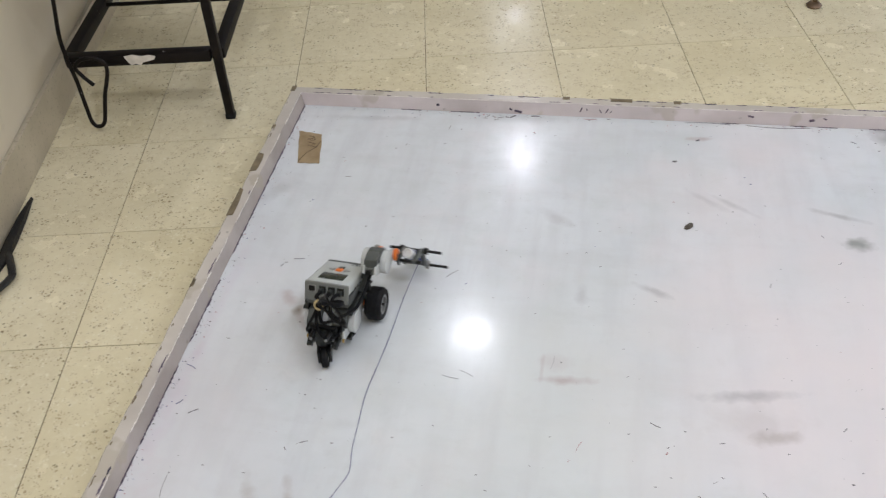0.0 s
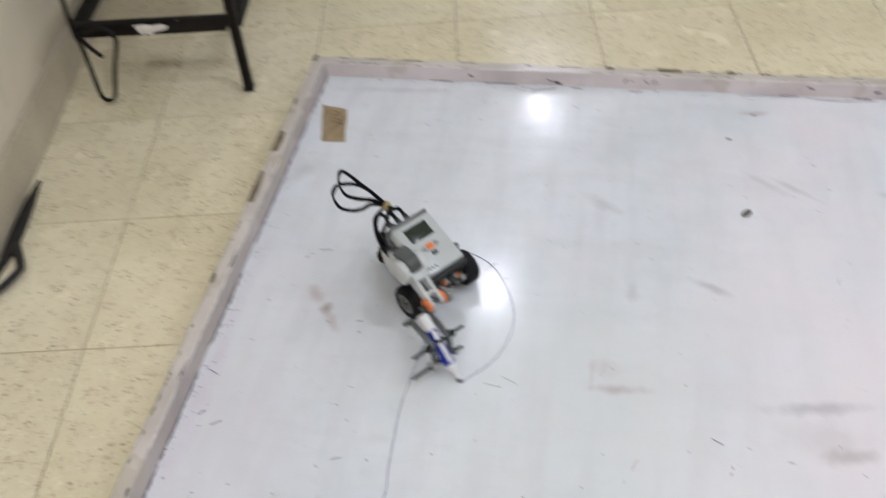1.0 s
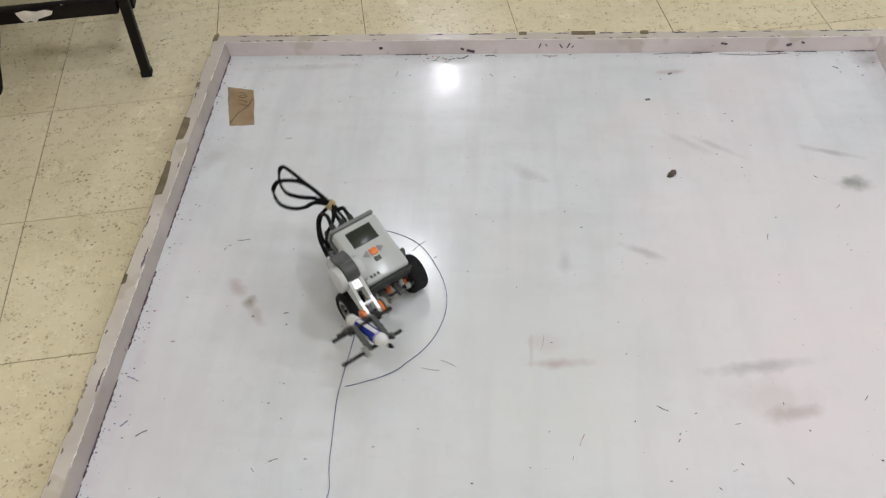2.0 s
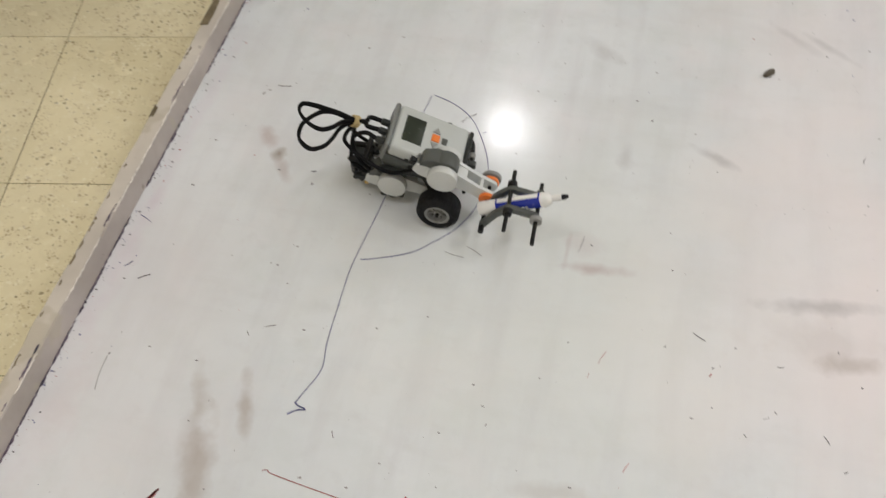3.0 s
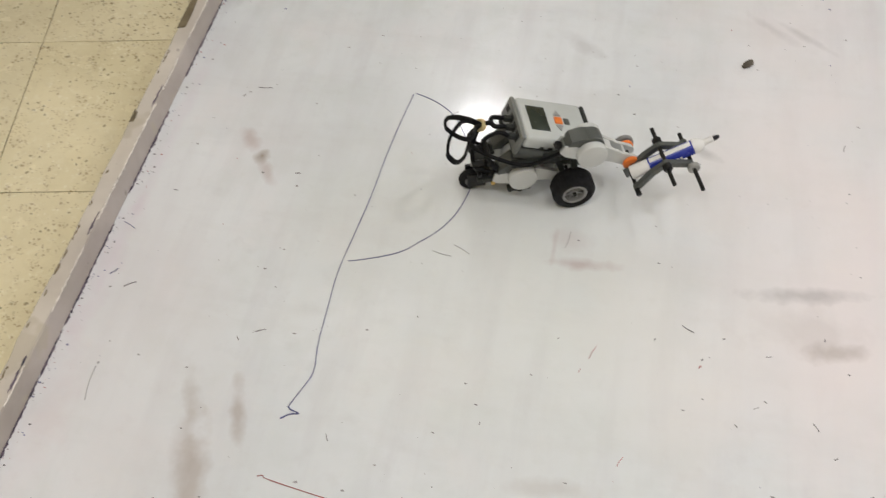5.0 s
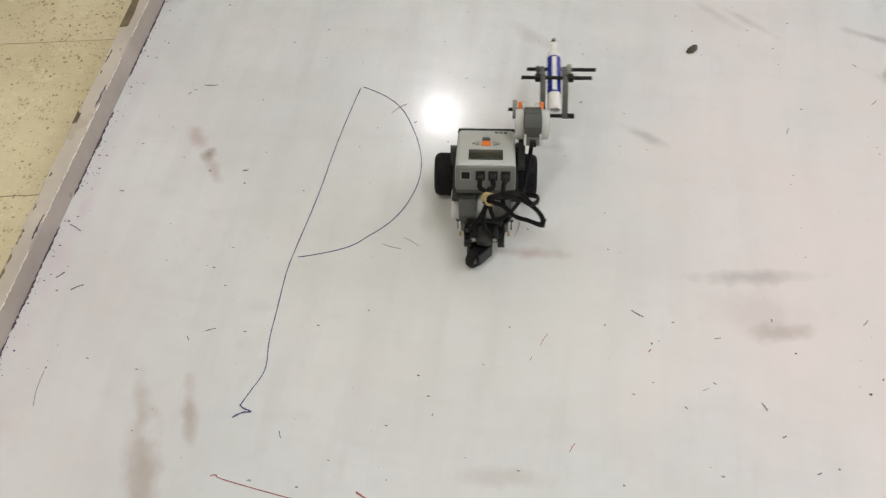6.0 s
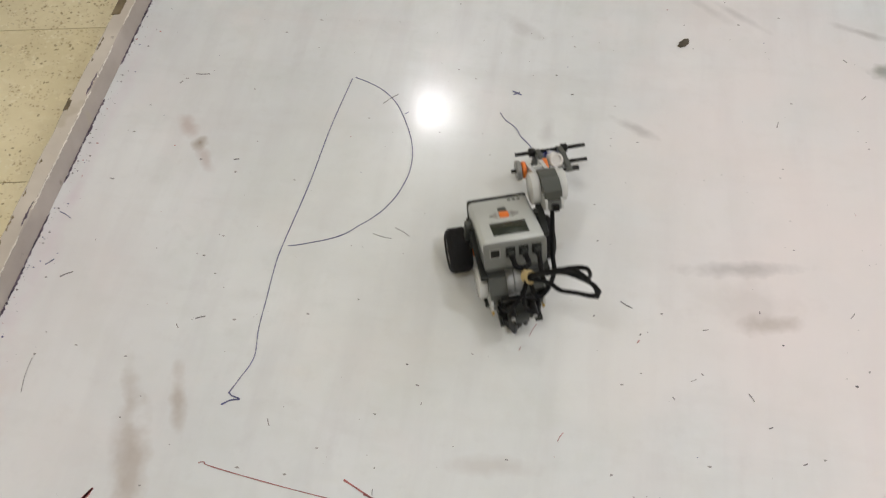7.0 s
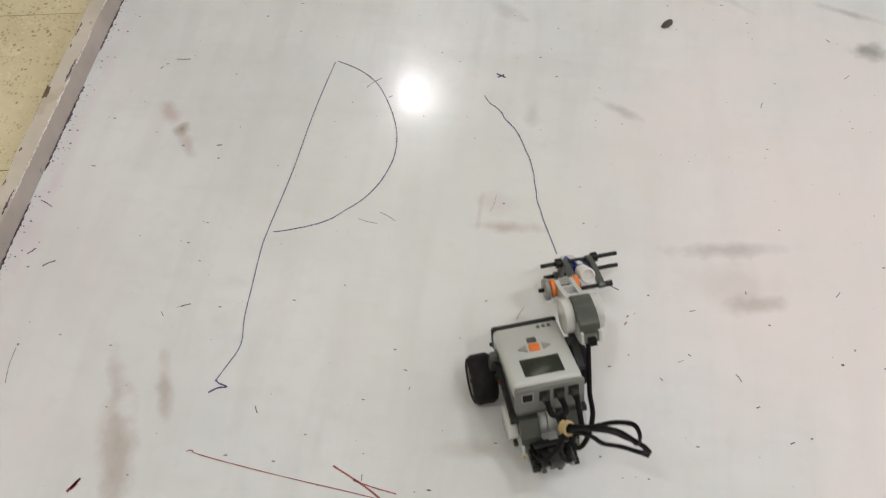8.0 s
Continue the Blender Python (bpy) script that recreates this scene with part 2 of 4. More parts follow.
plain("dark_grey_abs", (0.025, 0.0275, 0.025), 0.42, vary=0.12, spec=0.25)
plain("mid_grey_abs", (0.072, 0.078, 0.071), 0.38, vary=0.08)
plain("cap_grey", (0.17, 0.178, 0.165), 0.36, vary=0.06)
plain("light_grey_abs", (0.28, 0.28, 0.265), 0.35, vary=0.08)
plain("rim_grey_abs", (0.23, 0.23, 0.22), 0.3, vary=0.06)
plain("orange_abs", (0.80, 0.20, 0.03), 0.32, vary=0.08)
plain("black_abs", (0.007, 0.007, 0.007), 0.35, vary=0.2, spec=0.28)
plain("rubber", (0.008, 0.008, 0.009), 0.75, vary=0.25, scale=90, bump=0.3, spec=0.28)
plain("cable_black", (0.0045, 0.0045, 0.005), 0.6, vary=0.2, spec=0.14)
plain("port_black", (0.006, 0.006, 0.006), 0.5, spec=0.28)
plain("screen_glass", (0.024, 0.031, 0.022), 0.24, vary=0.1, spec=0.4)
plain("rubber_band", (0.46, 0.36, 0.17), 0.6, vary=0.15)
plain("tan_abs", (0.50, 0.33, 0.08), 0.4)
plain("pen_white", (0.75, 0.75, 0.74), 0.25, vary=0.03)
plain("pen_blue", (0.015, 0.03, 0.30), 0.25, vary=0.1)
plain("nib_black", (0.01, 0.01, 0.015), 0.7, spec=0.28)
plain("chip_glint_white", (0.74, 0.70, 0.65), 0.6, vary=0.2, scale=120)
plain("ink_blue", (0.10, 0.105, 0.24), 0.5, vary=0.35, scale=300)
plain("bare_board", (0.19, 0.15, 0.09), 0.85, vary=0.3, scale=120, bump=0.4)
plain("ink_red", (0.34, 0.10, 0.105), 0.5, vary=0.35, scale=300)
plain("ink_dark", (0.13, 0.12, 0.135), 0.6, vary=0.4, scale=300)
plain("pencil_brown", (0.13, 0.09, 0.05), 0.7, vary=0.3, scale=300)
plain("ink_grey", (0.30, 0.29, 0.30), 0.6, vary=0.3, scale=300)
plain("debris", (0.10, 0.085, 0.065), 0.9, vary=0.4, scale=120, bump=0.6)
plain("strap_webbing", (0.012, 0.011, 0.010), 0.6, vary=0.3, scale=120, bump=0.5)
plain("worn_steel", (0.16, 0.11, 0.07), 0.35, 0.8, vary=0.3)
plain("steel", (0.45, 0.40, 0.34), 0.3, 0.9, vary=0.2)
n = Nodes("lamp_glow", 0.5, 0.0, (1, 1, 1))
n.bsdf.inputs["Emission Color"].default_value = (1, 0.97, 0.92, 1)
n.bsdf.inputs["Emission Strength"].default_value = 3.0


# ---- mesh helpers ----
def part(name, bm, material, parent=None, label="", smooth=True):
    me = bpy.data.meshes.new(name)
    bm.to_mesh(me)
    bm.free()
    if smooth:
        for p in me.polygons:
            p.use_smooth = True
        me.set_sharp_from_angle(angle=radians(35))
    me.materials.append(MATS[material])
    ob = new(name, me)
    if parent:
        ob.parent = parent
    return tagged(ob, label)


def base(name, label, category, group="", kind="", m=None):
    ob = new(name)
    ob.empty_display_size = 0.02
    if m:
        ob.matrix_basis = m
    return tagged(ob, label, category, group, kind)


def box(bm, x0, x1, y0, y1, z0, z1, bevel=0.0, m=None, segments=2):
    r = bmesh.ops.create_cube(bm, size=1.0)
    vs = r["verts"]
    for v in vs:
        v.co = Vector((x0 + (v.co.x + 0.5) * (x1 - x0), y0 + (v.co.y + 0.5) * (y1 - y0), z0 + (v.co.z + 0.5) * (z1 - z0)))
    if bevel:
        es = list({e for v in vs for e in v.link_edges})
        g = bmesh.ops.bevel(bm, geom=es, offset=bevel, segments=segments, profile=0.5, affect="EDGES")
        vs = list({v for f in g["faces"] for v in f.verts} | {v for v in vs if v.is_valid})
    if m:
        bmesh.ops.transform(bm, matrix=m, verts=vs)
    return bm


def cyl(bm, a, b, r, r2=None, segments=24, bevel=0.0):
    """A round bar from a to b."""
    a, b = Vector(a), Vector(b)
    m = Matrix.Translation((a + b) / 2) @ (b - a).to_track_quat("Z", "Y").to_matrix().to_4x4()
    g = bmesh.ops.create_cone(bm, cap_ends=True, segments=segments, radius1=r, radius2=r if r2 is None else r2, depth=(b - a).length, matrix=m)
    if bevel:
        es = [e for e in {e for v in g["verts"] for e in v.link_edges} if any(len(f.verts) > 4 for f in e.link_faces)]
        bmesh.ops.bevel(bm, geom=es, offset=bevel, segments=2, profile=0.5, affect="EDGES")
    return bm


def lathe(bm, profile, axis_m, segments=32):
    """Turns (radius, height) pairs about the z axis of axis_m; the profile is closed."""
    rings = []
    for r, h in profile:
        rings.append([bm.verts.new(axis_m @ Vector((r * math.cos(k * math.tau / segments), r * math.sin(k * math.tau / segments), h))) for k in range(segments)])
    for i in range(len(rings)):
        a, b = rings[i], rings[(i + 1) % len(rings)]
        for k in range(segments):
            bm.faces.new((a[k], a[(k + 1) % segments], b[(k + 1) % segments], b[k]))
    bmesh.ops.recalc_face_normals(bm, faces=bm.faces)
    return bm


def smooth_path(points, steps=10, closed=False):
    ps = [Vector(p) for p in points]
    out, n = [], len(ps)
    for i in range(n if closed else n - 1):
        p0, p1 = ps[(i - 1) % n] if closed or i else ps[0], ps[i]
        p2, p3 = ps[(i + 1) % n], ps[(i + 2) % n] if closed or i + 2 < n else ps[-1]
        for s in range(steps):
            t = s / steps
            out.append(0.5 * (2 * p1 + (p2 - p0) * t + (2 * p0 - 5 * p1 + 4 * p2 - p3) * t * t + (3 * p1 - p0 - 3 * p2 + p3) * t ** 3))
    if not closed:
        out.append(ps[-1])
    return out


def tube(bm, points, r, sides=10, closed=False, steps=10, flat=1.0, up=(0, 0, 1)):
    """A bent bar or cable along smoothed points; flat < 1 makes it ribbon-like."""
    ps = smooth_path(points, steps, closed) if steps else [Vector(p) for p in points]
    rings, n = [], len(ps)
    for i, p in enumerate(ps):
        a = ps[(i - 1) % n] if closed or i else p
        b = ps[(i + 1) % n] if closed or i + 1 < n else p
        d = (b - a).normalized()
        side = d.cross(Vector(up))
        side = side.normalized() if side.length > 0.05 else d.orthogonal().normalized()
        top = side.cross(d)
        rings.append([bm.verts.new(p + side * r * flat * math.cos(k * math.tau / sides) + top * r * math.sin(k * math.tau / sides)) for k in range(sides)])
    for i in range(n if closed else n - 1):
        a, b = rings[i], rings[(i + 1) % n]
        for k in range(sides):
            bm.faces.new((a[k], a[(k + 1) % sides], b[(k + 1) % sides], b[k]))
    if not closed:
        bm.faces.new(rings[0][::-1]), bm.faces.new(rings[-1])
    bmesh.ops.recalc_face_normals(bm, faces=bm.faces)
    return bm


def extrude_outline(bm, outline, y0, y1):
    """A plate of the outline (x, z pairs), from y0 to y1."""
    a = [bm.verts.new((x, y0, z)) for x, z in outline]
    b = [bm.verts.new((x, y1, z)) for x, z in outline]
    bm.faces.new(a), bm.faces.new(b[::-1])
    for i in range(len(a)):
        bm.faces.new((a[i - 1], a[i], b[i], b[i - 1]))
    bmesh.ops.recalc_face_normals(bm, faces=bm.faces)
    return bm


B = bmesh.new
FLOOR = -0.012
WALL_TURN = 11.2
TILE_TURN = 10.3

# ---- the room ----
slab = box(B(), -1.6, 4.6, -4.2, 7.8, FLOOR - 0.12, FLOOR - 0.0016)
floor = part("floor", slab, "grout", label="cream terrazzo tiled classroom floor", smooth=False)
tagged(floor, category="floor", kind="structure")
wall_m = pose(-0.380, -0.882, FLOOR, 0, 0, WALL_TURN)
ob = part("wall_west", box(B(), -0.20, -0.012, -3.6, 9.2, 0, CEILING - FLOOR), "wall_paint", label="scuffed cream painted plaster wall", smooth=False)
ob.matrix_basis = wall_m
tagged(ob, category="wall", kind="structure")
ob = part("baseboard", box(B(), -0.0115, 0.0, -3.6, 9.2, 0, 0.098, 0.002), "skirting_stone", label="low beige stone skirting along the wall", smooth=False)
ob.matrix_basis = wall_m
tagged(ob, category="baseboard", kind="structure")
plate = base("wall_plate", "small white plastic plate on the wall above the skirting", "wall plate", m=wall_m)
part("cover", box(B(), -0.0118, -0.004, 0.215, 0.268, 0.116, 0.155, 0.002), "pen_white", plate)
part("screw", cyl(B(), (-0.0045, 0.2415, 0.1355), (-0.0030, 0.2415, 0.1355), 0.003, segments=12), "steel", plate)
ob = part("wall_north", box(B(), -2.6, 4.6, 7.6, 7.8, FLOOR, CEILING), "wall_paint", label="plain cream painted wall", smooth=False)
tagged(ob, category="wall", kind="structure")


def window_wall(name, turn, place, length, wide):
    """A wall along its own x with one framed window opening in the middle; its inner face is y = 0."""
    bm, h, z0, z1 = B(), CEILING - FLOOR, 1.2 - FLOOR, 2.5 - FLOOR
    for b in ((-length / 2, -wide / 2, 0, 0.2, 0, h), (wide / 2, length / 2, 0, 0.2, 0, h), (-wide / 2, wide / 2, 0, 0.2, 0, z0), (-wide / 2, wide / 2, 0, 0.2, z1, h)):
        box(bm, *b)
    wall = part(name, bm, "wall_paint", label="unseen cream painted wall with an assumed wide window", smooth=False)
    wall.matrix_basis = pose(*place, FLOOR, 0, 0, turn)
    tagged(wall, category="wall", kind="structure")
    win = base("window_1" if turn == 0 else "window_2", "assumed wide white-framed window in an unseen wall", "window", kind="structure", m=wall.matrix_basis.copy())
    bm = B()
    for b in ((-wide / 2, wide / 2, z0, z0 + 0.05), (-wide / 2, wide / 2, z1 - 0.05, z1), (-wide / 2, -wide / 2 + 0.05, z0 + 0.05, z1 - 0.05), (wide / 2 - 0.05, wide / 2, z0 + 0.05, z1 - 0.05), (-0.03, 0.03, z0 + 0.05, z1 - 0.05)):
        box(bm, b[0], b[1], 0.08, 0.13, b[2], b[3])
    part("window_frame", bm, "pen_white", win, smooth=False)


# both windows are unseen: east is assumed, south is added for its fill light
window_wall("wall_east", -90, (4.4, 1.8), 11.6, 3.4)
window_wall("wall_south", 180, (1.5, -4.0), 6.2, 2.6)
ob = part("ceiling", box(B(), -2.6, 4.6, -4.2, 7.8, CEILING, CEILING + 0.15), "ceiling_paint", label="plain white ceiling", smooth=False)
tagged(ob, category="ceiling", kind="structure")


def ceiling_light(x, y):
    top = base("ceiling_light", "square white ceiling light, switched on, mirrored below or added unseen for fill", "lamp", "ceiling lights", m=pose(x, y, CEILING))
    bm = B()
    for b in ((-0.14, 0.14, -0.14, -0.115), (-0.14, 0.14, 0.115, 0.14), (-0.14, -0.115, -0.115, 0.115), (0.115, 0.14, -0.115, 0.115)):
        box(bm, *b, -0.06, 0.0)
    part("housing", bm, "pen_white", top, smooth=False)
    part("diffuser", box(B(), -0.114, 0.114, -0.114, 0.114, -0.050, -0.042), "lamp_glow", top, "glowing square diffuser", smooth=False)


for lx, ly, share in LAMPS:
    ceiling_light(lx, ly)

# ---- the whiteboard with its moulded rim ----
BW, BL = 1.222, 2.40
board = base("whiteboard", "large white laminate board lying on the floor, smudged with marker", "whiteboard")
part("panel", box(B(), -0.0024, BW + 0.0024, -BL - 0.0024, 0.0024, FLOOR, 0.0), "whiteboard_laminate", board, smooth=False)


def rim_piece(a, b, out, inner="rim_paint"):
    """A rim moulding from a to b: steep inner face, flat top, uneven outer edge; out points away from the board."""
    bm = B()
    a, b, o = Vector((*a, 0)), Vector((*b, 0)), Vector((*out, 0))
    d = (b - a).normalized()
    prof = [(0.0025, FLOOR), (0.0025, 0.001), (0.0084, 0.0255), (0.0102, 0.0270), (0.0315, 0.0270), (0.0335, 0.0245), (0.0335, FLOOR)]
    steps = max(2, int((b - a).length / 0.012))
    rings = []
    for i in range(steps + 1):
        k = i / steps
        wob = 0.0011 * noise.noise(Vector((a.x + 9 * k * (b - a).length, b.y * 3, 0.3)))
        rag = 0.0028 * noise.noise(Vector((a.x * 5 + 31 * k * (b - a).length, 4.7 + b.y, 1.9)))
        ring = []
        for r, h in prof:
            mitre = d * (r if i == steps else -r if i == 0 else 0)
            ring.append(bm.verts.new(a.lerp(b, k) + o * (r + (wob if r > 0.005 else 0) + (rag if r > 0.03 else 0)) + mitre + Vector((0, 0, h + (wob if h > 0.01 else 0)))))
        rings.append(ring)
    for i in range(steps):
        for j in range(len(prof)):
            q = (j + 1) % len(prof)
            bm.faces.new((rings[i][j], rings[i][q], rings[i + 1][q], rings[i + 1][j]))
    bm.faces.new(rings[0]), bm.faces.new(rings[-1][::-1])
    bmesh.ops.recalc_face_normals(bm, faces=bm.faces)
    ob = part("rim", bm, inner, board, "chipped pinkish-white painted rim", smooth=False)
    ob.data.materials.append(MATS["rim_top"])
    for p in ob.data.polygons:
        if p.normal.z > 0.85:
            p.material_index = 1
    return ob


rim_piece((0, 0), (BW, 0), (0, 1))
# the left inner face's shade is painted in with the darker rim colour
rim_piece((0, -BL), (0, 0), (-1, 0), "rim_paint_shaded")
rim_piece((BW, 0), (BW, -BL), (1, 0))
rim_piece((BW, -BL), (0, -BL), (0, -1))

# ---- the black steel stool by the wall ----
def stool():
    top = base("stool", "black enamelled steel stool frame with chipped paint", "stool", m=pose(-0.167, -0.034, FLOOR, 0, 0, 9.3))
    # own space: x along the front rail (to the wall: negative), y to the back
    def leg(x, y):
        bm = B()
        box(bm, x - 0.0095, x + 0.0095, y - 0.0095, y + 0.0095, 0.006, 0.45, 0.004)
        return part("leg", bm, "black_enamel_steel", top)
    for x, y in ((0.006, -0.008), (0.006, 0.66), (-0.3125, 0.66)):
        lg = leg(x, y)
        part("foot_cap", box(B(), x - 0.0105, x + 0.0105, y - 0.0105, y + 0.0105, 0.0, 0.014, 0.003), "rubber", lg)
    part("rail", box(B(), -0.313, -0.0065, -0.019, 0.006, 0.144, 0.170, 0.003), "black_enamel_steel", top, "flat front rail with a worn patch")
    part("rail", box(B(), -0.325, -0.300, 0.0065, 0.647, 0.137, 0.162, 0.003), "black_enamel_steel", top)
    part("rail", box(B(), -0.0065, 0.0185, 0.005, 0.647, 0.137, 0.162, 0.003), "black_enamel_steel", top)
    part("rail", cyl(B(), (-0.31, 0.262, 0.15), (-0.008, 0.262, 0.15), 0.0046), "black_enamel_steel", top)
    bm = B()
    box(bm, -0.350, 0.045, -0.045, 0.70, 0.451, 0.48, 0.008)
    part("seat", bm, "black_enamel_steel", top)
    bm = B()
    outline = [(-0.180, 0.146), (-0.174, 0.139), (-0.164, 0.142), (-0.155, 0.137), (-0.149, 0.144), (-0.137, 0.147), (-0.124, 0.150), (-0.120, 0.157), (-0.132, 0.161), (-0.150, 0.159), (-0.168, 0.163), (-0.186, 0.160), (-0.183, 0.153)]
    extrude_outline(bm, [(x, z + 0.007) for x, z in outline], -0.0205, -0.0195)
    part("worn_patch", bm, "chip_glint_white", top, "bare worn patch in the black paint")


stool()


def bent_rod():
    bm = B()
    tube(bm, [(-0.246, -0.052, 0.60), (-0.258, -0.050, 0.44), (-0.281, -0.046, 0.30), (-0.296, -0.040, 0.22), (-0.299, -0.034, 0.165), (-0.294, -0.034, 0.11), (-0.290, -0.040, 0.05), (-0.286, -0.044, 0.016), (-0.274, -0.046, 0.006),
              (-0.258, -0.046, 0.018), (-0.240, -0.046, 0.08), (-0.220, -0.045, 0.135), (-0.223, -0.043, 0.158), (-0.242, -0.041, 0.168), (-0.268, -0.041, 0.165),
              (-0.284, -0.043, 0.15), (-0.274, -0.045, 0.130), (-0.255, -0.047, 0.108)], 0.0043, 10, steps=8)
    ob = part("bent_rod", bm, "black_enamel_steel", label="bent black steel rod hooked beside the stool rail")
    ob.matrix_basis = pose(-0.167, -0.034, FLOOR + 0.010, 0, 0, 9.3)
    tagged(ob, category="rod")


bent_rod()


def black_strap():
    """A flat black webbing strap dropped on the floor, its end folded into a loop."""
    top = base("strap", "black webbing strap with a looped end lying on the floor", "strap", m=pose(-0.434, -0.53, FLOOR, 0, 0, 11))
    bm = B()
    outline = [(-0.003, 0.168), (0.001, 0.166), (0.008, 0.10), (0.011, 0.03), (0.010, -0.02), (0.0, -0.075), (-0.008, -0.12), (-0.014, -0.12), (-0.012, -0.05), (-0.010, 0.02), (-0.007, 0.10)]
    a = [bm.verts.new((x, y, 0.002)) for x, y in outline]
    b = [bm.verts.new((x * 0.9, y, 0.010 + 0.004 * math.sin(y * 25))) for x, y in outline]
    bm.faces.new(a[::-1]), bm.faces.new(b)
    for i in range(len(a)):
        bm.faces.new((a[i - 1], a[i], b[i], b[i - 1]))
    bmesh.ops.recalc_face_normals(bm, faces=bm.faces)
    part("band", bm, "strap_webbing", top)
    bm = B()
    tube(bm, [(0.008, -0.01, 0.008), (0.033, -0.065, 0.012), (0.036, -0.085, 0.014), (0.018, -0.118, 0.012), (-0.002, -0.135, 0.010), (-0.014, -0.118, 0.010), (-0.008, -0.10, 0.010)], 0.0055, 8, flat=1.3)
    part("loop", bm, "strap_webbing", top)
    bm = B()
    tube(bm, [(-0.012, -0.128, 0.012), (-0.004, -0.136, 0.014), (0.006, -0.130, 0.014)], 0.003, 8)
    part("buckle", bm, "steel", top, "small steel buckle")


black_strap()


def work_table():
    """A low-lit table off to the side: only a foot of it comes into view."""
    top = base("table", "dark table on thin legs with worn steel glide feet", "table", m=pose(1.144, 0.562, FLOOR, 0, 0, TILE_TURN))
    for x, y in ((0.0, 0.0), (1.1, 0.0), (0.0, 0.5), (1.1, 0.5)):
        lg = part("leg", cyl(B(), (x, y, 0.0352), (x, y, 0.72), 0.012, bevel=0.002), "black_enamel_steel", top)
        part("glide", lathe(B(), [(0.001, 0), (0.017, 0), (0.019, 0.005), (0.012, 0.012), (0.006, 0.014), (0.006, 0.035), (0.001, 0.035)], Matrix.Translation((x, y, 0))), "worn_steel", lg, "worn steel glide foot")
    part("tabletop", box(B(), -0.06, 1.16, -0.06, 0.56, 0.7205, 0.745, 0.003), "black_enamel_steel", top)


work_table()


# ---- things lying on the board ----
def debris_chunk():
    bm = B()
    bmesh.ops.create_icosphere(bm, subdivisions=3, radius=1.0)
    for v in bm.verts:
        k = 1 + 0.35 * noise.noise(v.co * 2.3)
        v.co = Vector((v.co.x * 0.0098 * k, v.co.y * 0.0054 * k, max(-0.002, v.co.z * 0.004 * k)))
    ob = part("debris", bm, "debris", label="dark crumb of debris on the whiteboard")
    ob.matrix_basis = pose(0.810, -0.345, 0.002, 0, 0, 48)
    tagged(ob, category="debris")


debris_chunk()


def card_patch():
    bm = B()
    r = random.Random(4)
    corners = [(0.015, -0.101), (0.066, -0.109), (0.085, -0.211), (0.040, -0.214)]
    pts = []
    for i in range(4):
        a, b = Vector(corners[i]), Vector(corners[(i + 1) % 4])
        for k in range(6):
            pts.append(a.lerp(b, k / 6) + Vector((r.uniform(-1, 1), r.uniform(-1, 1))) * 0.0012)
    low = [bm.verts.new((p.x, p.y, 0.0004)) for p in pts]
    up = [bm.verts.new((p.x, p.y, 0.0012 + (0.0015 if i in (0, 23, 1) else 0))) for i, p in enumerate(pts)]
    bm.faces.new(low), bm.faces.new(up[::-1])
    for i in range(len(low)):
        bm.faces.new((low[i - 1], low[i], up[i], up[i - 1]))
    bmesh.ops.recalc_face_normals(bm, faces=bm.faces)
    ob = part("paper_patch", bm, "brown_card", label="torn brown paper patch stuck to the whiteboard", smooth=False)
    tagged(ob, category="paper")
    for pts in ([(0.041, -0.208), (0.050, -0.180), (0.064, -0.158), (0.069, -0.136)], [(0.036, -0.122), (0.044, -0.118), (0.053, -0.124), (0.040, -0.130), (0.052, -0.133), (0.056, -0.127)],
                [(0.042, -0.140), (0.060, -0.146)], [(0.040, -0.150), (0.066, -0.158)]):
        line = [(p.x, p.y) for p in smooth_path([(x, y, 0) for x, y in pts], 6)]
        part("pen_line", stroke_mesh(line, 0.0017, z=0.0014), "pencil_brown", ob, "dark pen line on the paper", smooth=False)



def stroke_mesh(points, width, height=0.0005, seed=0, z=0.0003):
    """A thin drawn line as a slightly uneven ribbon lying on the board."""
    bm, r = B(), random.Random(seed)
    ps = [Vector((x, y, 0)) for x, y in points]
    rows = []
    for i, p in enumerate(ps):
        d = (ps[min(i + 1, len(ps) - 1)] - ps[max(i - 1, 0)]).normalized()
        s = Vector((-d.y, d.x, 0)) * width * 0.5 * r.uniform(0.6, 1.25)
        rows.append([bm.verts.new(p + s + Vector((0, 0, -0.0002 + z))), bm.verts.new(p - s + Vector((0, 0, -0.0002 + z))),
                     bm.verts.new(p - s + Vector((0, 0, height + z))), bm.verts.new(p + s + Vector((0, 0, height + z)))])
    for a, b in zip(rows, rows[1:]):
        for k in range(4):
            bm.faces.new((a[k], a[(k + 1) % 4], b[(k + 1) % 4], b[k]))
    bm.faces.new(rows[0]), bm.faces.new(rows[-1][::-1])
    bmesh.ops.recalc_face_normals(bm, faces=bm.faces)
    return bm


def stroke(name, points, width, material, label, category="ink line", curve=True, seed=0):
    ps = [(p.x, p.y) for p in smooth_path([(x, y, 0) for x, y in points], 8)] if curve else points
    return tagged(part(name, stroke_mesh(ps, width, seed=seed), material, smooth=False, label=label), category=category)


card_patch()
stroke("marker_line", [(0.341, -0.480), (0.3300, -0.577), (0.3235, -0.678), (0.3135, -0.771), (0.311, -0.806), (0.3125, -0.859), (0.314, -0.903), (0.3185, -0.933), (0.317, -0.949), (0.309, -0.970), (0.3015, -0.990)],
       0.0009, "ink_blue", "wavy thin blue marker line on the whiteboard")
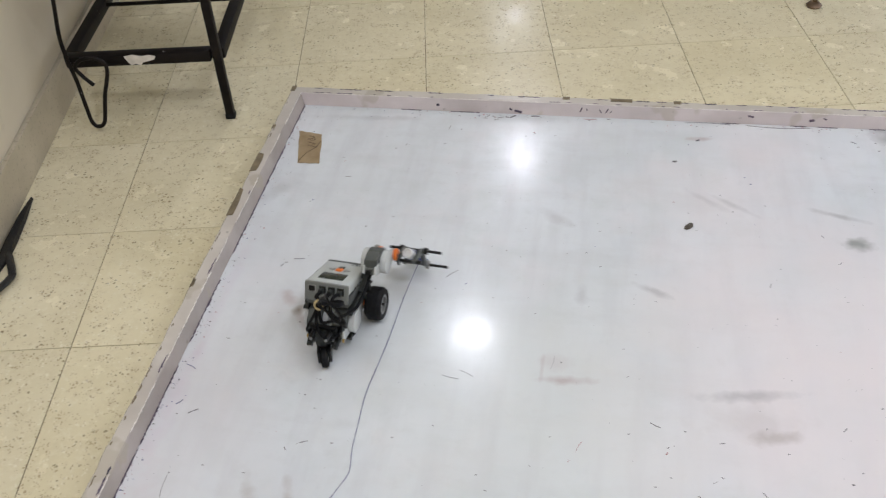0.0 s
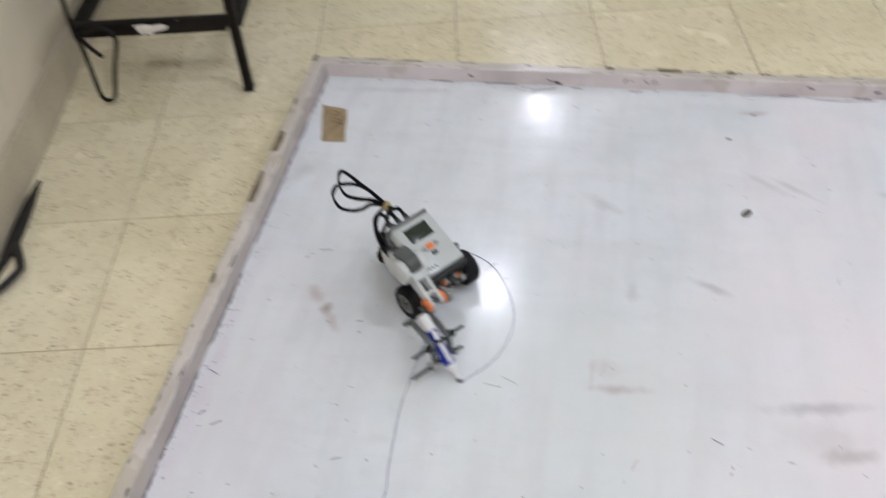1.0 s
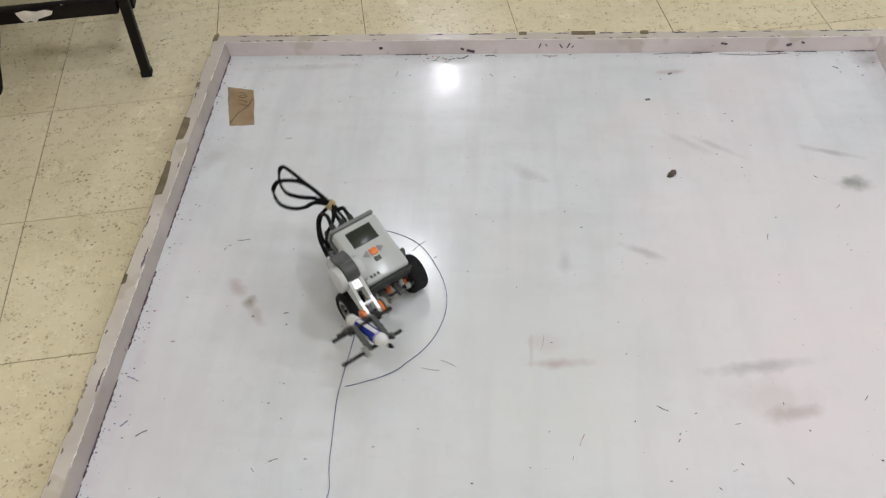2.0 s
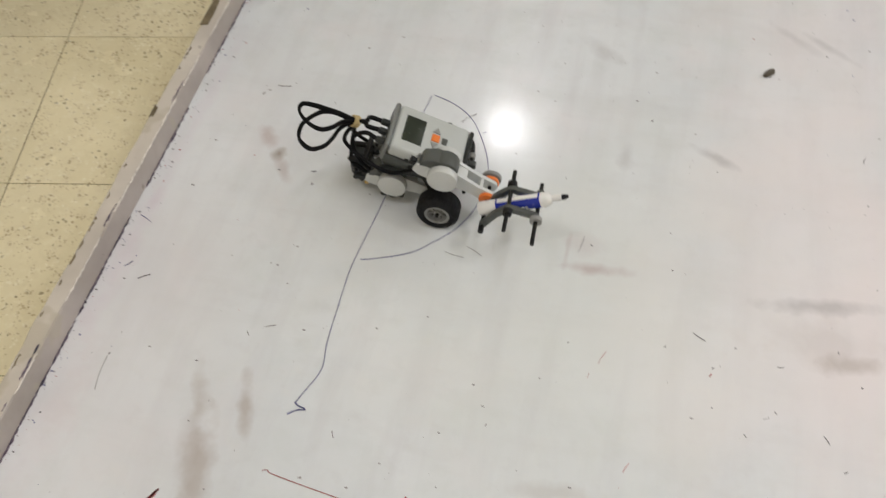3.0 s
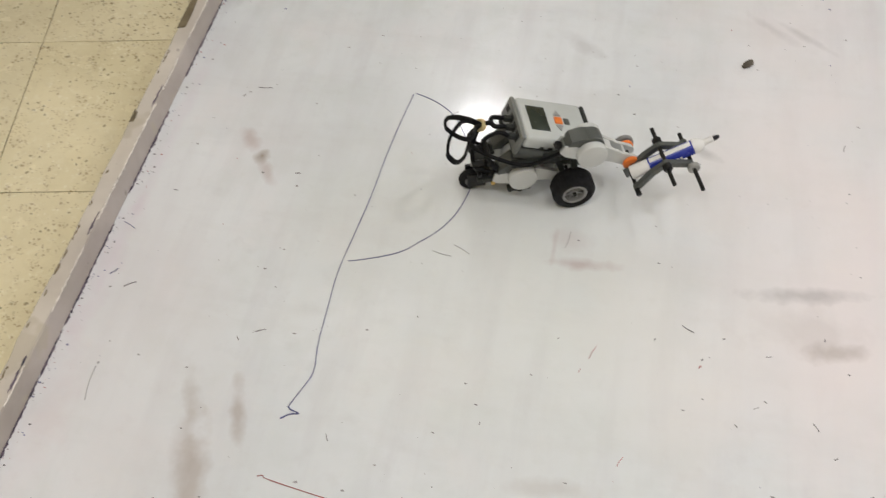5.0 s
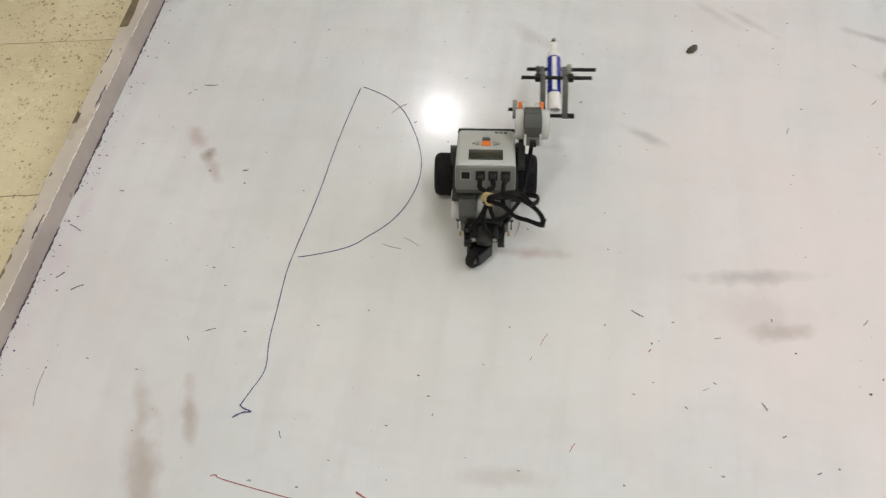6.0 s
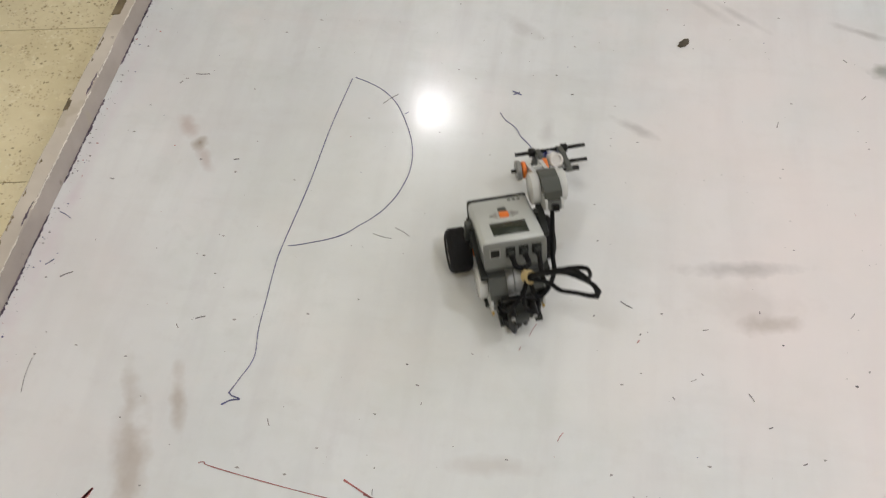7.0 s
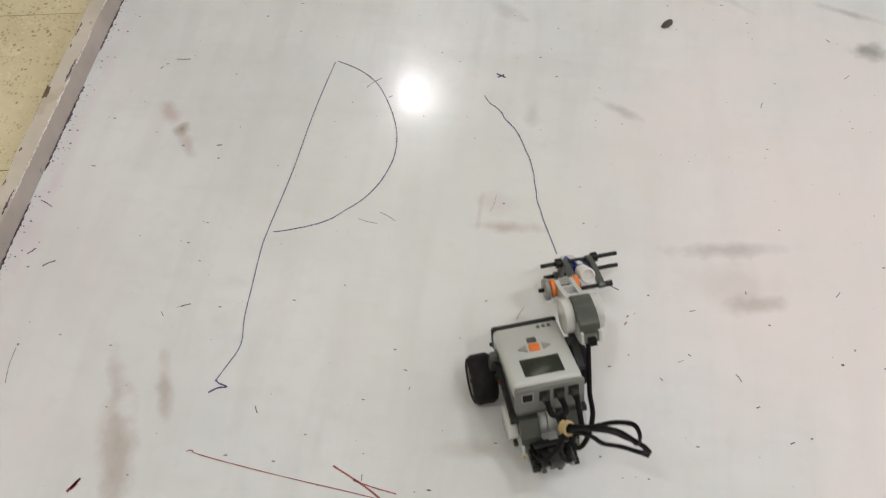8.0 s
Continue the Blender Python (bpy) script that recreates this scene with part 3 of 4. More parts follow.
stroke("marker_tick", [(0.3015, -0.988), (0.306, -0.992), (0.316, -0.995), (0.306, -0.998), (0.297, -1.005)], 0.0016, "ink_blue", "short blue marker tick at the line's end")
stroke("red_line", [(0.292, -1.076), (0.298, -1.074), (0.308, -1.078), (0.389, -1.089), (0.50, -1.101), (0.58, -1.112)], 0.0009, "ink_red", "long thin red marker line on the whiteboard")
stroke("red_stroke", [(0.454, -1.072), (0.495, -1.092), (0.53, -1.115)], 0.0019, "ink_red", "thick red marker stroke on the whiteboard")
stroke("red_stroke", [(0.478, -1.085), (0.500, -1.090), (0.526, -1.094)], 0.0013, "ink_red", "short red marker stroke on the whiteboard")
stroke("red_scribble", [(0.178, -1.136), (0.187, -1.121), (0.184, -1.127), (0.181, -1.133), (0.186, -1.126)], 0.0025, "ink_red", "small red scribble on the whiteboard")

# stray marker dashes: place, length, direction, width, ink
DASHES = ((0.746, -0.807, 0.018, -28, 0.0022, "ink_dark"), (0.762, -0.856, 0.005, 60, 0.003, "ink_red"), (0.764, -0.846, 0.003, 60, 0.003, "ink_dark"),
          (0.638, -0.858, 0.022, 68, 0.0012, "ink_red"), (0.625, -0.885, 0.006, 75, 0.0015, "ink_red"), (0.939, -0.488, 0.012, 75, 0.0018, "ink_dark"),
          (1.013, -0.785, 0.010, 55, 0.0022, "ink_dark"), (0.656, -0.469, 0.004, 20, 0.003, "ink_dark"), (0.790, -0.143, 0.010, 10, 0.0105, "ink_dark"),
          (0.838, -0.066, 0.009, 30, 0.0095, "ink_dark"), (0.356, -1.018, 0.010, -65, 0.002, "ink_dark"), (0.459, -0.738, 0.026, -27, 0.001, "ink_grey"),
          (0.435, -0.748, 0.028, -10, 0.001, "ink_grey"), (0.403, -0.512, 0.030, 48, 0.001, "ink_dark"), (0.430, -0.535, 0.006, 45, 0.002, "ink_blue"),
          (0.216, -0.650, 0.008, 15, 0.003, "ink_dark"), (0.124, -0.500, 0.022, 8, 0.0016, "ink_dark"), (0.098, -0.520, 0.006, 60, 0.003, "ink_grey"),
          (0.104, -0.512, 0.005, 10, 0.003, "ink_grey"), (0.240, -0.897, 0.014, 25, 0.002, "ink_dark"), (0.216, -0.912, 0.007, -55, 0.002, "ink_dark"),
          (0.020, -0.772, 0.022, -25, 0.002, "ink_blue"), (0.06, -0.705, 0.006, 0, 0.002, "ink_dark"), (0.056, -0.86, 0.018, 35, 0.003, "ink_dark"),
          (0.028, -0.845, 0.014, 50, 0.0025, "ink_blue"), (0.062, -1.0, 0.05, 96, 0.0012, "ink_grey"), (0.59, -0.70, 0.03, 80, 0.001, "ink_grey"),
          (0.681, -0.989, 0.014, 65, 0.0016, "ink_red"), (0.840, -0.829, 0.008, 15, 0.0018, "ink_dark"), (0.891, -0.911, 0.012, -55, 0.0018, "ink_dark"), (0.708, -0.828, 0.003, 60, 0.0024, "ink_dark"), (0.788, -0.814, 0.003, 10, 0.003, "ink_dark"), (0.946, -0.983, 0.006, 30, 0.003, "ink_dark"), (0.836, -0.889, 0.004, -40, 0.0022, "ink_dark"), (0.826, -0.898, 0.008, 30, 0.0016, "ink_grey"), (0.904, -0.796, 0.004, 90, 0.0022, "ink_dark"), (0.911, -0.945, 0.005, 30, 0.0026, "ink_dark"), (0.514, -0.949, 0.004, -10, 0.0026, "ink_dark"), (0.522, -0.971, 0.004, 80, 0.0018, "ink_dark"), (0.596, -0.846, 0.003, 50, 0.002, "ink_dark"), (0.571, -0.900, 0.003, -30, 0.0022, "ink_grey"), (0.804, -0.924, 0.005, -45, 0.0018, "ink_dark"), (0.625, -1.024, 0.004, 0, 0.0022, "ink_dark"), (0.487, -1.081, 0.008, 95, 0.0014, "ink_dark"),
          (1.06, -0.42, 0.012, 50, 0.0018, "ink_dark"), (1.04, -0.35, 0.008, -45, 0.0016, "ink_dark"), (0.33, -0.06, 0.016, 80, 0.003, "ink_grey"),
          (0.33, -0.12, 0.006, 20, 0.002, "ink_grey"), (0.25, -0.13, 0.006, 60, 0.002, "ink_grey"), (0.155, -0.25, 0.012, 10, 0.0015, "ink_grey"),
          (0.405, -0.010, 0.014, 50, 0.002, "ink_dark"), (0.418, -0.013, 0.012, -40, 0.0016, "ink_dark"), (0.432, -0.014, 0.015, 20, 0.0018, "ink_dark"), (0.446, -0.012, 0.010, -15, 0.003, "ink_dark"), (0.458, -0.008, 0.016, 40, 0.006, "ink_dark"), (0.40, -0.019, 0.010, 0, 0.0014, "ink_grey"), (0.425, -0.022, 0.012, 25, 0.0014, "ink_grey"), (0.505, -0.004, 0.02, 4, 0.006, "ink_dark"),
          (0.62, -0.006, 0.03, 0, 0.002, "ink_red"), (0.86, -0.004, 0.10, 0, 0.0016, "ink_dark"), (1.0, -0.004, 0.14, 0, 0.0014, "ink_dark"), (1.14, -0.05, 0.012, -35, 0.003, "ink_dark"))
for i, (x, y, length, turn, width, ink) in enumerate(DASHES):
    dx, dy = math.cos(radians(turn)) * length / 2, math.sin(radians(turn)) * length / 2
    bow = 0.08 * length * (1 if i % 2 else -1)
    dx, dy, width = dx * 0.9, dy * 0.9, width * 0.45
    stroke("marker_dash", [(x - dx, y - dy), (x - dy / length * bow, y + dx / length * bow), (x + dx, y + dy)], width, ink,
           {"ink_red": "small stray red marker dash on the whiteboard", "ink_blue": "small stray blue marker dash on the whiteboard"}.get(ink, "small stray dark marker dash on the whiteboard"), "ink mark", seed=i)


def specks():
    """Countless tiny flecks of ink, denser along the rims."""
    r = random.Random(11)
    for ink, count, near in (("ink_dark", 240, 0.5), ("ink_blue", 110, 0.9), ("ink_red", 90, 0.75), ("ink_grey", 300, 0.15)):
        bm = B()
        for _ in range(count):
            if r.random() < near:
                d = 0.002 + abs(r.gauss(0, 0.008)) * r.choice((0.4, 1.0, 2.2))
                x, y = (d, r.uniform(-1.4, 0)) if r.random() < 0.7 else (r.uniform(0, BW), -d)
            else:
                x, y = r.uniform(0.01, BW - 0.01), r.uniform(-1.5, -0.01)
            size = 0.0005 + 0.0019 * r.random() ** 3
            a = r.uniform(0, math.tau)
            ring = [Vector((x + size * r.uniform(0.4, 1.5) * math.cos(a + k * 1.2566) , y + size * r.uniform(0.3, 0.9) * math.sin(a + k * 1.2566), 0.0006)) for k in range(5)]
            up_v = [bm.verts.new(p) for p in ring]
            lo_v = [bm.verts.new(p - Vector((0, 0, 0.0004))) for p in ring]
            bm.faces.new(up_v)
            for k in range(5):
                bm.faces.new((up_v[k - 1], lo_v[k - 1], lo_v[k], up_v[k]))
        tagged(part("ink_specks", bm, ink, smooth=False, label="tiny scattered marker flecks on the whiteboard"), category="ink", kind="stuff")


specks()


def seam(x0, y0, x1, y1, seed, fill, z=0.0, most=0.0032, mat="seam_grime", longest=0.03):
    """Grime, chips and a painted crest highlight, in broken, ragged stretches along the rim."""
    r = random.Random(seed)
    a, b = Vector((x0, y0, 0)), Vector((x1, y1, 0))
    d = (b - a).normalized()
    side = Vector((-d.y, d.x, 0))
    k, whole = 0.0, B()
    while k < (b - a).length:
        step = r.uniform(0.004, longest)
        if r.random() < fill:
            n_pts = max(4, int(step / 0.003))
            up_v, lo_v = [], []
            for q in range(n_pts + 1):
                p = a + d * (k + step * q / n_pts) + Vector((0, 0, z + 0.0008))
                taper = max(0.0, math.sin(math.pi * q / n_pts)) ** 0.5
                drift = side * r.uniform(-0.0006, 0.0006)
                up_v.append(whole.verts.new(p + drift + side * (0.0001 + most * r.uniform(0.05, 0.7) * taper)))
                lo_v.append(whole.verts.new(p + drift - side * (0.0001 + most * r.uniform(0.05, 0.7) * taper)))
            for q in range(n_pts):
                whole.faces.new((up_v[q], up_v[q + 1], lo_v[q + 1], lo_v[q]))
        k += step
    g = bmesh.ops.extrude_face_region(whole, geom=whole.faces[:])
    bmesh.ops.translate(whole, vec=(0, 0, -0.0008), verts=[v for v in g["geom"] if isinstance(v, bmesh.types.BMVert)])
    bmesh.ops.recalc_face_normals(whole, faces=whole.faces)
    tagged(part("seam", whole, mat, board, "dark grime, chips and painted crest highlight along the rim", smooth=False), kind="stuff")


CREST, TOP = 0.0093, 0.0267
seam(-0.0014, -1.5, -0.0014, -0.02, 3, 0.92, most=0.0036, longest=0.07)
seam(0.05, 0.0012, 1.2, 0.0012, 5, 0.42, most=0.0026, longest=0.05)
seam(-CREST, -1.5, -CREST, 0.0, 18, 0.75, TOP - 0.0004, 0.0020, "chip_glint_white", 0.06)
seam(-CREST - 0.003, -1.5, -CREST - 0.003, 0.0, 8, 0.26, TOP, 0.0030, longest=0.05)
# nearly unbroken white line: the far crest's highlight, put in as colour
seam(0.0, CREST, 1.22, CREST, 19, 0.95, TOP - 0.0004, 0.0018, "chip_glint_white", 0.25)
seam(0.0, CREST + 0.003, 1.22, CREST + 0.003, 9, 0.12, TOP, 0.0026, longest=0.014)
seam(-0.0285, -1.5, -0.0285, 0.03, 10, 0.30, TOP, 0.0030, "bare_board", 0.02)
seam(0.0, 0.0290, 1.22, 0.0290, 12, 0.40, TOP, 0.0026)
seam(0.0, 0.0375, 1.22, 0.0375, 13, 0.8, FLOOR, 0.0022)


def rim_chips():
    """Brown chips where the rim's paint and facing have come off."""
    for x0, x1, y0, y1 in ((-0.0335, -0.018, -0.285, -0.222), (-0.034, -0.020, -0.425, -0.340), (-0.0335, -0.027, -0.135, -0.118), (-0.0335, -0.027, -0.62, -0.595)):
        bm = B()
        mid = (y0 + y1) / 2
        rr = random.Random(int(-1000 * y0))
        pts = [(x0, y0), (x1 - rr.uniform(0.001, 0.004), y0 + 0.003), (x1 + rr.uniform(-0.003, 0.002), mid - 0.012), (x1 + rr.uniform(-0.004, 0.001), mid + 0.008), (x1 - rr.uniform(0.003, 0.008), y1 - 0.004), (x0, y1)]
        lo = [bm.verts.new((x, y, 0.0262)) for x, y in pts]
        hi = [bm.verts.new((x, y, 0.0279)) for x, y in pts]
        bm.faces.new(lo), bm.faces.new(hi[::-1])
        for i in range(6):
            bm.faces.new((lo[i - 1], lo[i], hi[i], hi[i - 1]))
        bmesh.ops.recalc_face_normals(bm, faces=bm.faces)
        part("bare_patch", bm, "bare_board", board, "bare brown patch on the rim", smooth=False)
    part("bare_patch", box(B(), -0.0345, -0.025, 0.014, 0.0345, 0.0260, 0.0280), "bare_board", board, "bare brown corner of the rim", smooth=False)
    for x0, x1 in ((0.66, 0.705), (0.79, 0.805), (0.56, 0.575)):
        part("bare_patch", box(B(), x0, x1, 0.024, 0.0345, 0.0260, 0.0279), "bare_board", board, "bare brown patch on the rim", smooth=False)


rim_chips()


def rim_scuffs():
    """Dark scuffs and pen marks on the far rim's inner face."""
    lean = math.degrees(math.atan2(0.0059, 0.0245))
    for x, z, wide, high, turn in ((0.600, 0.015, 0.0022, 0.011, 24), (0.612, 0.016, 0.0018, 0.007, -30), (0.640, 0.014, 0.0022, 0.010, -34), (0.654, 0.015, 0.0024, 0.011, 28), (0.662, 0.013, 0.0018, 0.006, 40),
                                   (0.468, 0.006, 0.016, 0.005, 12), (0.452, 0.010, 0.007, 0.004, 30), (0.295, 0.013, 0.007, 0.005, 0), (0.945, 0.016, 0.012, 0.004, 10), (1.065, 0.013, 0.010, 0.005, -12), (1.09, 0.017, 0.007, 0.003, 24)):
        y = 0.0025 + 0.0059 * (z - 0.001) / 0.0245
        m = pose(x, y, z, -lean, 0, 0) @ pose(0, 0, 0, 0, turn, 0)
        part("scuff", box(B(), -wide / 2, wide / 2, -0.0016, 0.0016, -high / 2, high / 2, 0.0008, m, 1), "seam_grime", board, "dark scuff on the rim", smooth=False)


rim_scuffs()

# ---- the toy robot; its own space: x ahead, y to its left, origin on the board under the axle ----
robot = base("toy_robot", "wheeled construction-brick toy robot carrying a marker pen", "toy robot")
HUB_Y, WHEEL_R = 0.0515, 0.028
SLOPE = 22.0


def control_brick():
    # local: x from the rear top edge towards the front, z up from the top face
    m = pose(-0.0655, 0.0, 0.1232, 0, SLOPE, 0)
    bm = box(B(), 0.0065, 0.1000, -0.036, 0.036, -0.0205, 0.0, 0.0055, m, 3)
    brick = part("control_brick", bm, "white_abs", robot, "white and grey programmable control brick")
    part("base_shell", box(B(), 0.004, 0.104, -0.0350, 0.0350, -0.040, -0.0207, 0.003, m), "mid_grey_abs", brick, "grey battery shell")
    part("rear_cap", box(B(), 0.0, 0.0063, -0.0362, 0.0362, -0.0330, -0.0008, 0.0028, m), "cap_grey", brick, "grey port panel")
    part("front_cap", box(B(), 0.1002, 0.1065, -0.0362, 0.0362, -0.0300, -0.0012, 0.0028, m), "dark_grey_abs", brick, "dark grey front panel")
    part("screen", box(B(), 0.0170, 0.0432, -0.0207, 0.0207, -0.002, 0.0005, 0.0003, m), "screen_glass", brick, "dark blank liquid-crystal screen")
    part("button", box(B(), 0.0535, 0.0640, -0.0055, 0.0055, -0.002, 0.0022, 0.001, m), "orange_abs", brick, "orange square button")
    part("button", box(B(), 0.0670, 0.0745, -0.0050, 0.0050, -0.002, 0.0016, 0.001, m), "mid_grey_abs", brick, "dark grey square button")
    for s in (-1, 1):
        bm = B()
        pts = [(0.0535, s * 0.0085), (0.0640, s * 0.0085), (0.0588, s * 0.0175)]
        lo = [bm.verts.new((x, y, -0.001)) for x, y in pts]
        hi = [bm.verts.new((x, y, 0.0014)) for x, y in pts]
        bm.faces.new(lo), bm.faces.new(hi[::-1])
        for i in range(3):
            bm.faces.new((lo[i - 1], lo[i], hi[i], hi[i - 1]))
        bmesh.ops.recalc_face_normals(bm, faces=bm.faces)
        bmesh.ops.transform(bm, matrix=m, verts=bm.verts)
        part("arrow_button", bm, "light_grey_abs", brick, "grey triangular button")
    # the maker's mark, as plain bars, and the vent slots in the side
    for k in range(3):
        part("mark_bar", box(B(), 0.0880, 0.0925, -0.026 + k * 0.0058, -0.0222 + k * 0.0058, -0.001, 0.0003, 0, m), "mid_grey_abs", brick)
    for s in (-1, 1):
        for k in range(5):
            part("vent_slot", box(B(), 0.030 + 0.012 * k, 0.036 + 0.012 * k, s * 0.0355, s * 0.0363, -0.017, -0.0135, 0, m), "dark_grey_abs", brick)
    # rear sockets: a square data port and three cable ports
    part("data_port", box(B(), -0.0006, 0.001, 0.0185, 0.0285, -0.0165, -0.0075, 0, m), "port_black", brick)
    part("data_port_frame", box(B(), -0.0003, 0.001, 0.0172, 0.0298, -0.0178, -0.0062, 0, m), "light_grey_abs", brick)
    for y in (0.006, -0.009, -0.024):
        part("cable_port", box(B(), -0.0005, 0.001, y - 0.0055, y + 0.0055, -0.0185, -0.0060, 0, m), "dark_grey_abs", brick)
        part("plug", box(B(), -0.011, -0.0006, y - 0.0034, y + 0.0034, -0.0160, -0.0090, 0.001, m), "dark_grey_abs", brick, "dark cable plug")


control_brick()


def servo(hub, disc, y, name):
    """A geared motor: orange hub at one end, a slotted neck, round gear cases and a grey motor cover."""
    h, d = Vector((hub[0], 0, hub[1])), Vector((disc[0], 0, disc[1]))
    ax = (d - h).normalized()
    up = Vector((-ax.z, 0, ax.x))
    if up.z < 0:
        up = -up
    length = (d - h).length

    def at(u, w):
        p = h + ax * u + up * w
        return (p.x, p.z)
    bm = B()
    for s in (-1, 1):
        y0, y1 = y + s * 0.0062, y + s * 0.0108
        outline = [at(-0.0092 * math.cos(a), 0.0092 * math.sin(a)) for a in [radians(-90 + 22.5 * k) for k in range(9)]]
        outline += [at(0.020, 0.0088), at(length - 0.016, 0.0125), at(length, 0.0140), at(length, -0.0140), at(length - 0.018, -0.0105), at(0.022, -0.0078)]
        extrude_outline(bm, outline, y0, y1)
    for a, b, w0, w1 in ((0.012, 0.016, -0.0072, 0.0080), (0.036, length - 0.006, -0.0085, 0.0108)):
        extrude_outline(bm, [at(a, w0), at(b, w0), at(b, w1), at(a, w1)], y - 0.0063, y + 0.0063)
    top = part(name, bm, "motor_white", robot, "white and grey geared motor", smooth=False)
    for s in (-1, 1):
        bm = cyl(B(), (d.x, y + s * 0.0106, d.z), (d.x, y + s * 0.0207, d.z), 0.0187, segments=40, bevel=0.0012)
        part("gear_case", bm, "motor_white", top, "round white gear case")
    lift = 0.005 if name == "arm_motor" else 0.011
    c = d + up * lift + ax * 0.003
    bm = cyl(B(), (c.x, y - 0.0104, c.z), (c.x, y + 0.0104, c.z), 0.0172, segments=40, bevel=0.0015)
    extrude_outline(bm, [at(length - 0.004, -0.0125), at(length + 0.028, -0.0120), at(length + 0.032, -0.008), at(length + 0.032, 0.006), at(length + 0.020, 0.0115 + lift), at(length - 0.004, 0.0154 + lift)], y - 0.0103, y + 0.0103)
    part("motor_cover", bm, "mid_grey_abs", top, "grey motor cover")
    bm = B()
    extrude_outline(bm, [at(length + 0.010, -0.0165), at(length + 0.033, -0.0165), at(length + 0.034, -0.006), at(length + 0.010, -0.006)], y - 0.0075, y + 0.0075)
    part("socket", bm, "cap_grey", top, "grey cable socket")
    # white guards on both sides of the socket, and the plug in it
    for s in (-1, 1):
        y0, y1 = sorted((y + s * 0.0078, y + s * 0.0106))
        bm = extrude_outline(B(), [at(length + 0.006, -0.0172), at(length + 0.026, -0.0185), at(length + 0.0355, -0.0150), at(length + 0.0355, -0.0035), at(length + 0.022, 0.001), at(length + 0.006, 0.001)], y0, y1)
        part("socket_guard", bm, "motor_white", top, "white socket guard", smooth=False)
    bm = extrude_outline(B(), [at(length + 0.0345, -0.0150), at(length + 0.0420, -0.0150), at(length + 0.0420, -0.0085), at(length + 0.0345, -0.0085)], y - 0.0038, y + 0.0038)
    part("plug", bm, "black_abs", top, "black cable plug", smooth=False)
    for s in (-1, 1):
        bm = cyl(B(), (h.x, y + s * 0.0110, h.z), (h.x, y + s * 0.0160, h.z), 0.0104, segments=28, bevel=0.001)
        part("drive_hub", bm, "orange_abs", top, "orange drive hub")


servo((0.0, 0.028), (-0.063, 0.046), -0.0212, "drive_motor")
servo((0.0, 0.028), (-0.063, 0.046), 0.0212, "drive_motor")
ARM_X, ARM_Z, ARM_Y = 0.0650, 0.0712, -0.0855
servo((ARM_X + 0.001, ARM_Z + 0.0100), (0.0125, 0.1120), -0.0560, "arm_motor")


def wheel(side):
    y_out = side * 0.014
    bm = B()
    ax = pose(0, 0, 0, 90, 0, 0)
    lathe(bm, [(0.0165, -0.0128), (0.0190, -0.0140), (0.0222, -0.0142), (0.0250, -0.0130), (0.0269, -0.0104), (0.0278, -0.0065), (0.0280, 0.0), (0.0278, 0.0065), (0.0269, 0.0104), (0.0250, 0.0130), (0.0222, 0.0142), (0.0190, 0.0140), (0.0165, 0.0128)], ax, 48)
    for k in range(36):
        for s in (-1, 1):
            mm = pose(0, 0, 0, 0, k * 10 + (5 if s > 0 else 0), 0)
            box(bm, -0.0013, 0.0013, s * 0.0015, s * 0.0085, 0.0262, 0.02795, 0, mm)
    ty = part("wheel", bm, "rubber", robot, "black rubber tyred wheel")
    bm = B()
    lathe(bm, [(0.0130, -0.0125), (0.0165, -0.0125), (0.0165, 0.0125), (0.0130, 0.0125)], ax, 40)
    cyl(bm, (0, -0.010, 0), (0, 0.010, 0), 0.0048)
    for k in range(8):
        box(bm, -0.0011, 0.0011, side * 0.004 - 0.004, side * 0.004 + 0.004, 0.004, 0.0140, 0, pose(0, 0, 0, 0, k * 45, 0))
    part("rim", bm, "rim_grey_abs", ty, "grey spoked rim", smooth=False)
    part("axle_end", cyl(B(), (0, side * 0.006, 0), (0, side * 0.0135, 0), 0.0024, segments=12), "black_abs", ty)
    return ty


wheel_left, wheel_right = wheel(1), wheel(-1)
wheel_left.location, wheel_right.location = (0, HUB_Y, WHEEL_R), (0, -HUB_Y, WHEEL_R)


def beam(points, y, material="dark_grey_abs", parent=None, label="", width=0.0074, thick=0.0074, name="beam"):
    """A studless beam with round ends and pin holes, in the plane y, through (x, z) points 8 mm apart at the holes."""
    bm = B()
    for (xa, za), (xb, zb) in zip(points, points[1:]):
        d = Vector((xb - xa, 0, zb - za))
        m = Matrix.Translation((xa, y, za)) @ pose(0, 0, 0, 0, -math.degrees(math.atan2(d.z, d.x)), 0)
        box(bm, 0, d.length, -thick / 2, thick / 2, -width / 2, width / 2, 0.0006, m)
        k = 0.0
        while k <= d.length + 0.001:
            c = m @ Vector((k, 0, 0))
            cyl(bm, (c.x, y - thick / 2 - 0.0004, c.z), (c.x, y + thick / 2 + 0.0004, c.z), 0.0037, segments=14)
            k += 0.008
    return part(name, bm, material, parent or robot, label, smooth=False)


# chassis beams under and beside the brick
beam([(-0.075, 0.074), (-0.011, 0.074)], -0.0360, label="dark grey chassis beam")
beam([(-0.075, 0.074), (-0.011, 0.074)], 0.0360, label="dark grey chassis beam")
beam([(-0.062, 0.066), (-0.022, 0.066)], -0.0270, "mid_grey_abs")
beam([(-0.062, 0.066), (-0.022, 0.066)], 0.0270, "mid_grey_abs")
beam([(-0.020, 0.074), (-0.012, 0.050)], -0.0362)
beam([(-0.020, 0.074), (-0.012, 0.050)], 0.0362)
beam([(0.000, 0.034), (-0.002, 0.082)], 0.0405, "mid_grey_abs", label="grey upright beam", width=0.010)
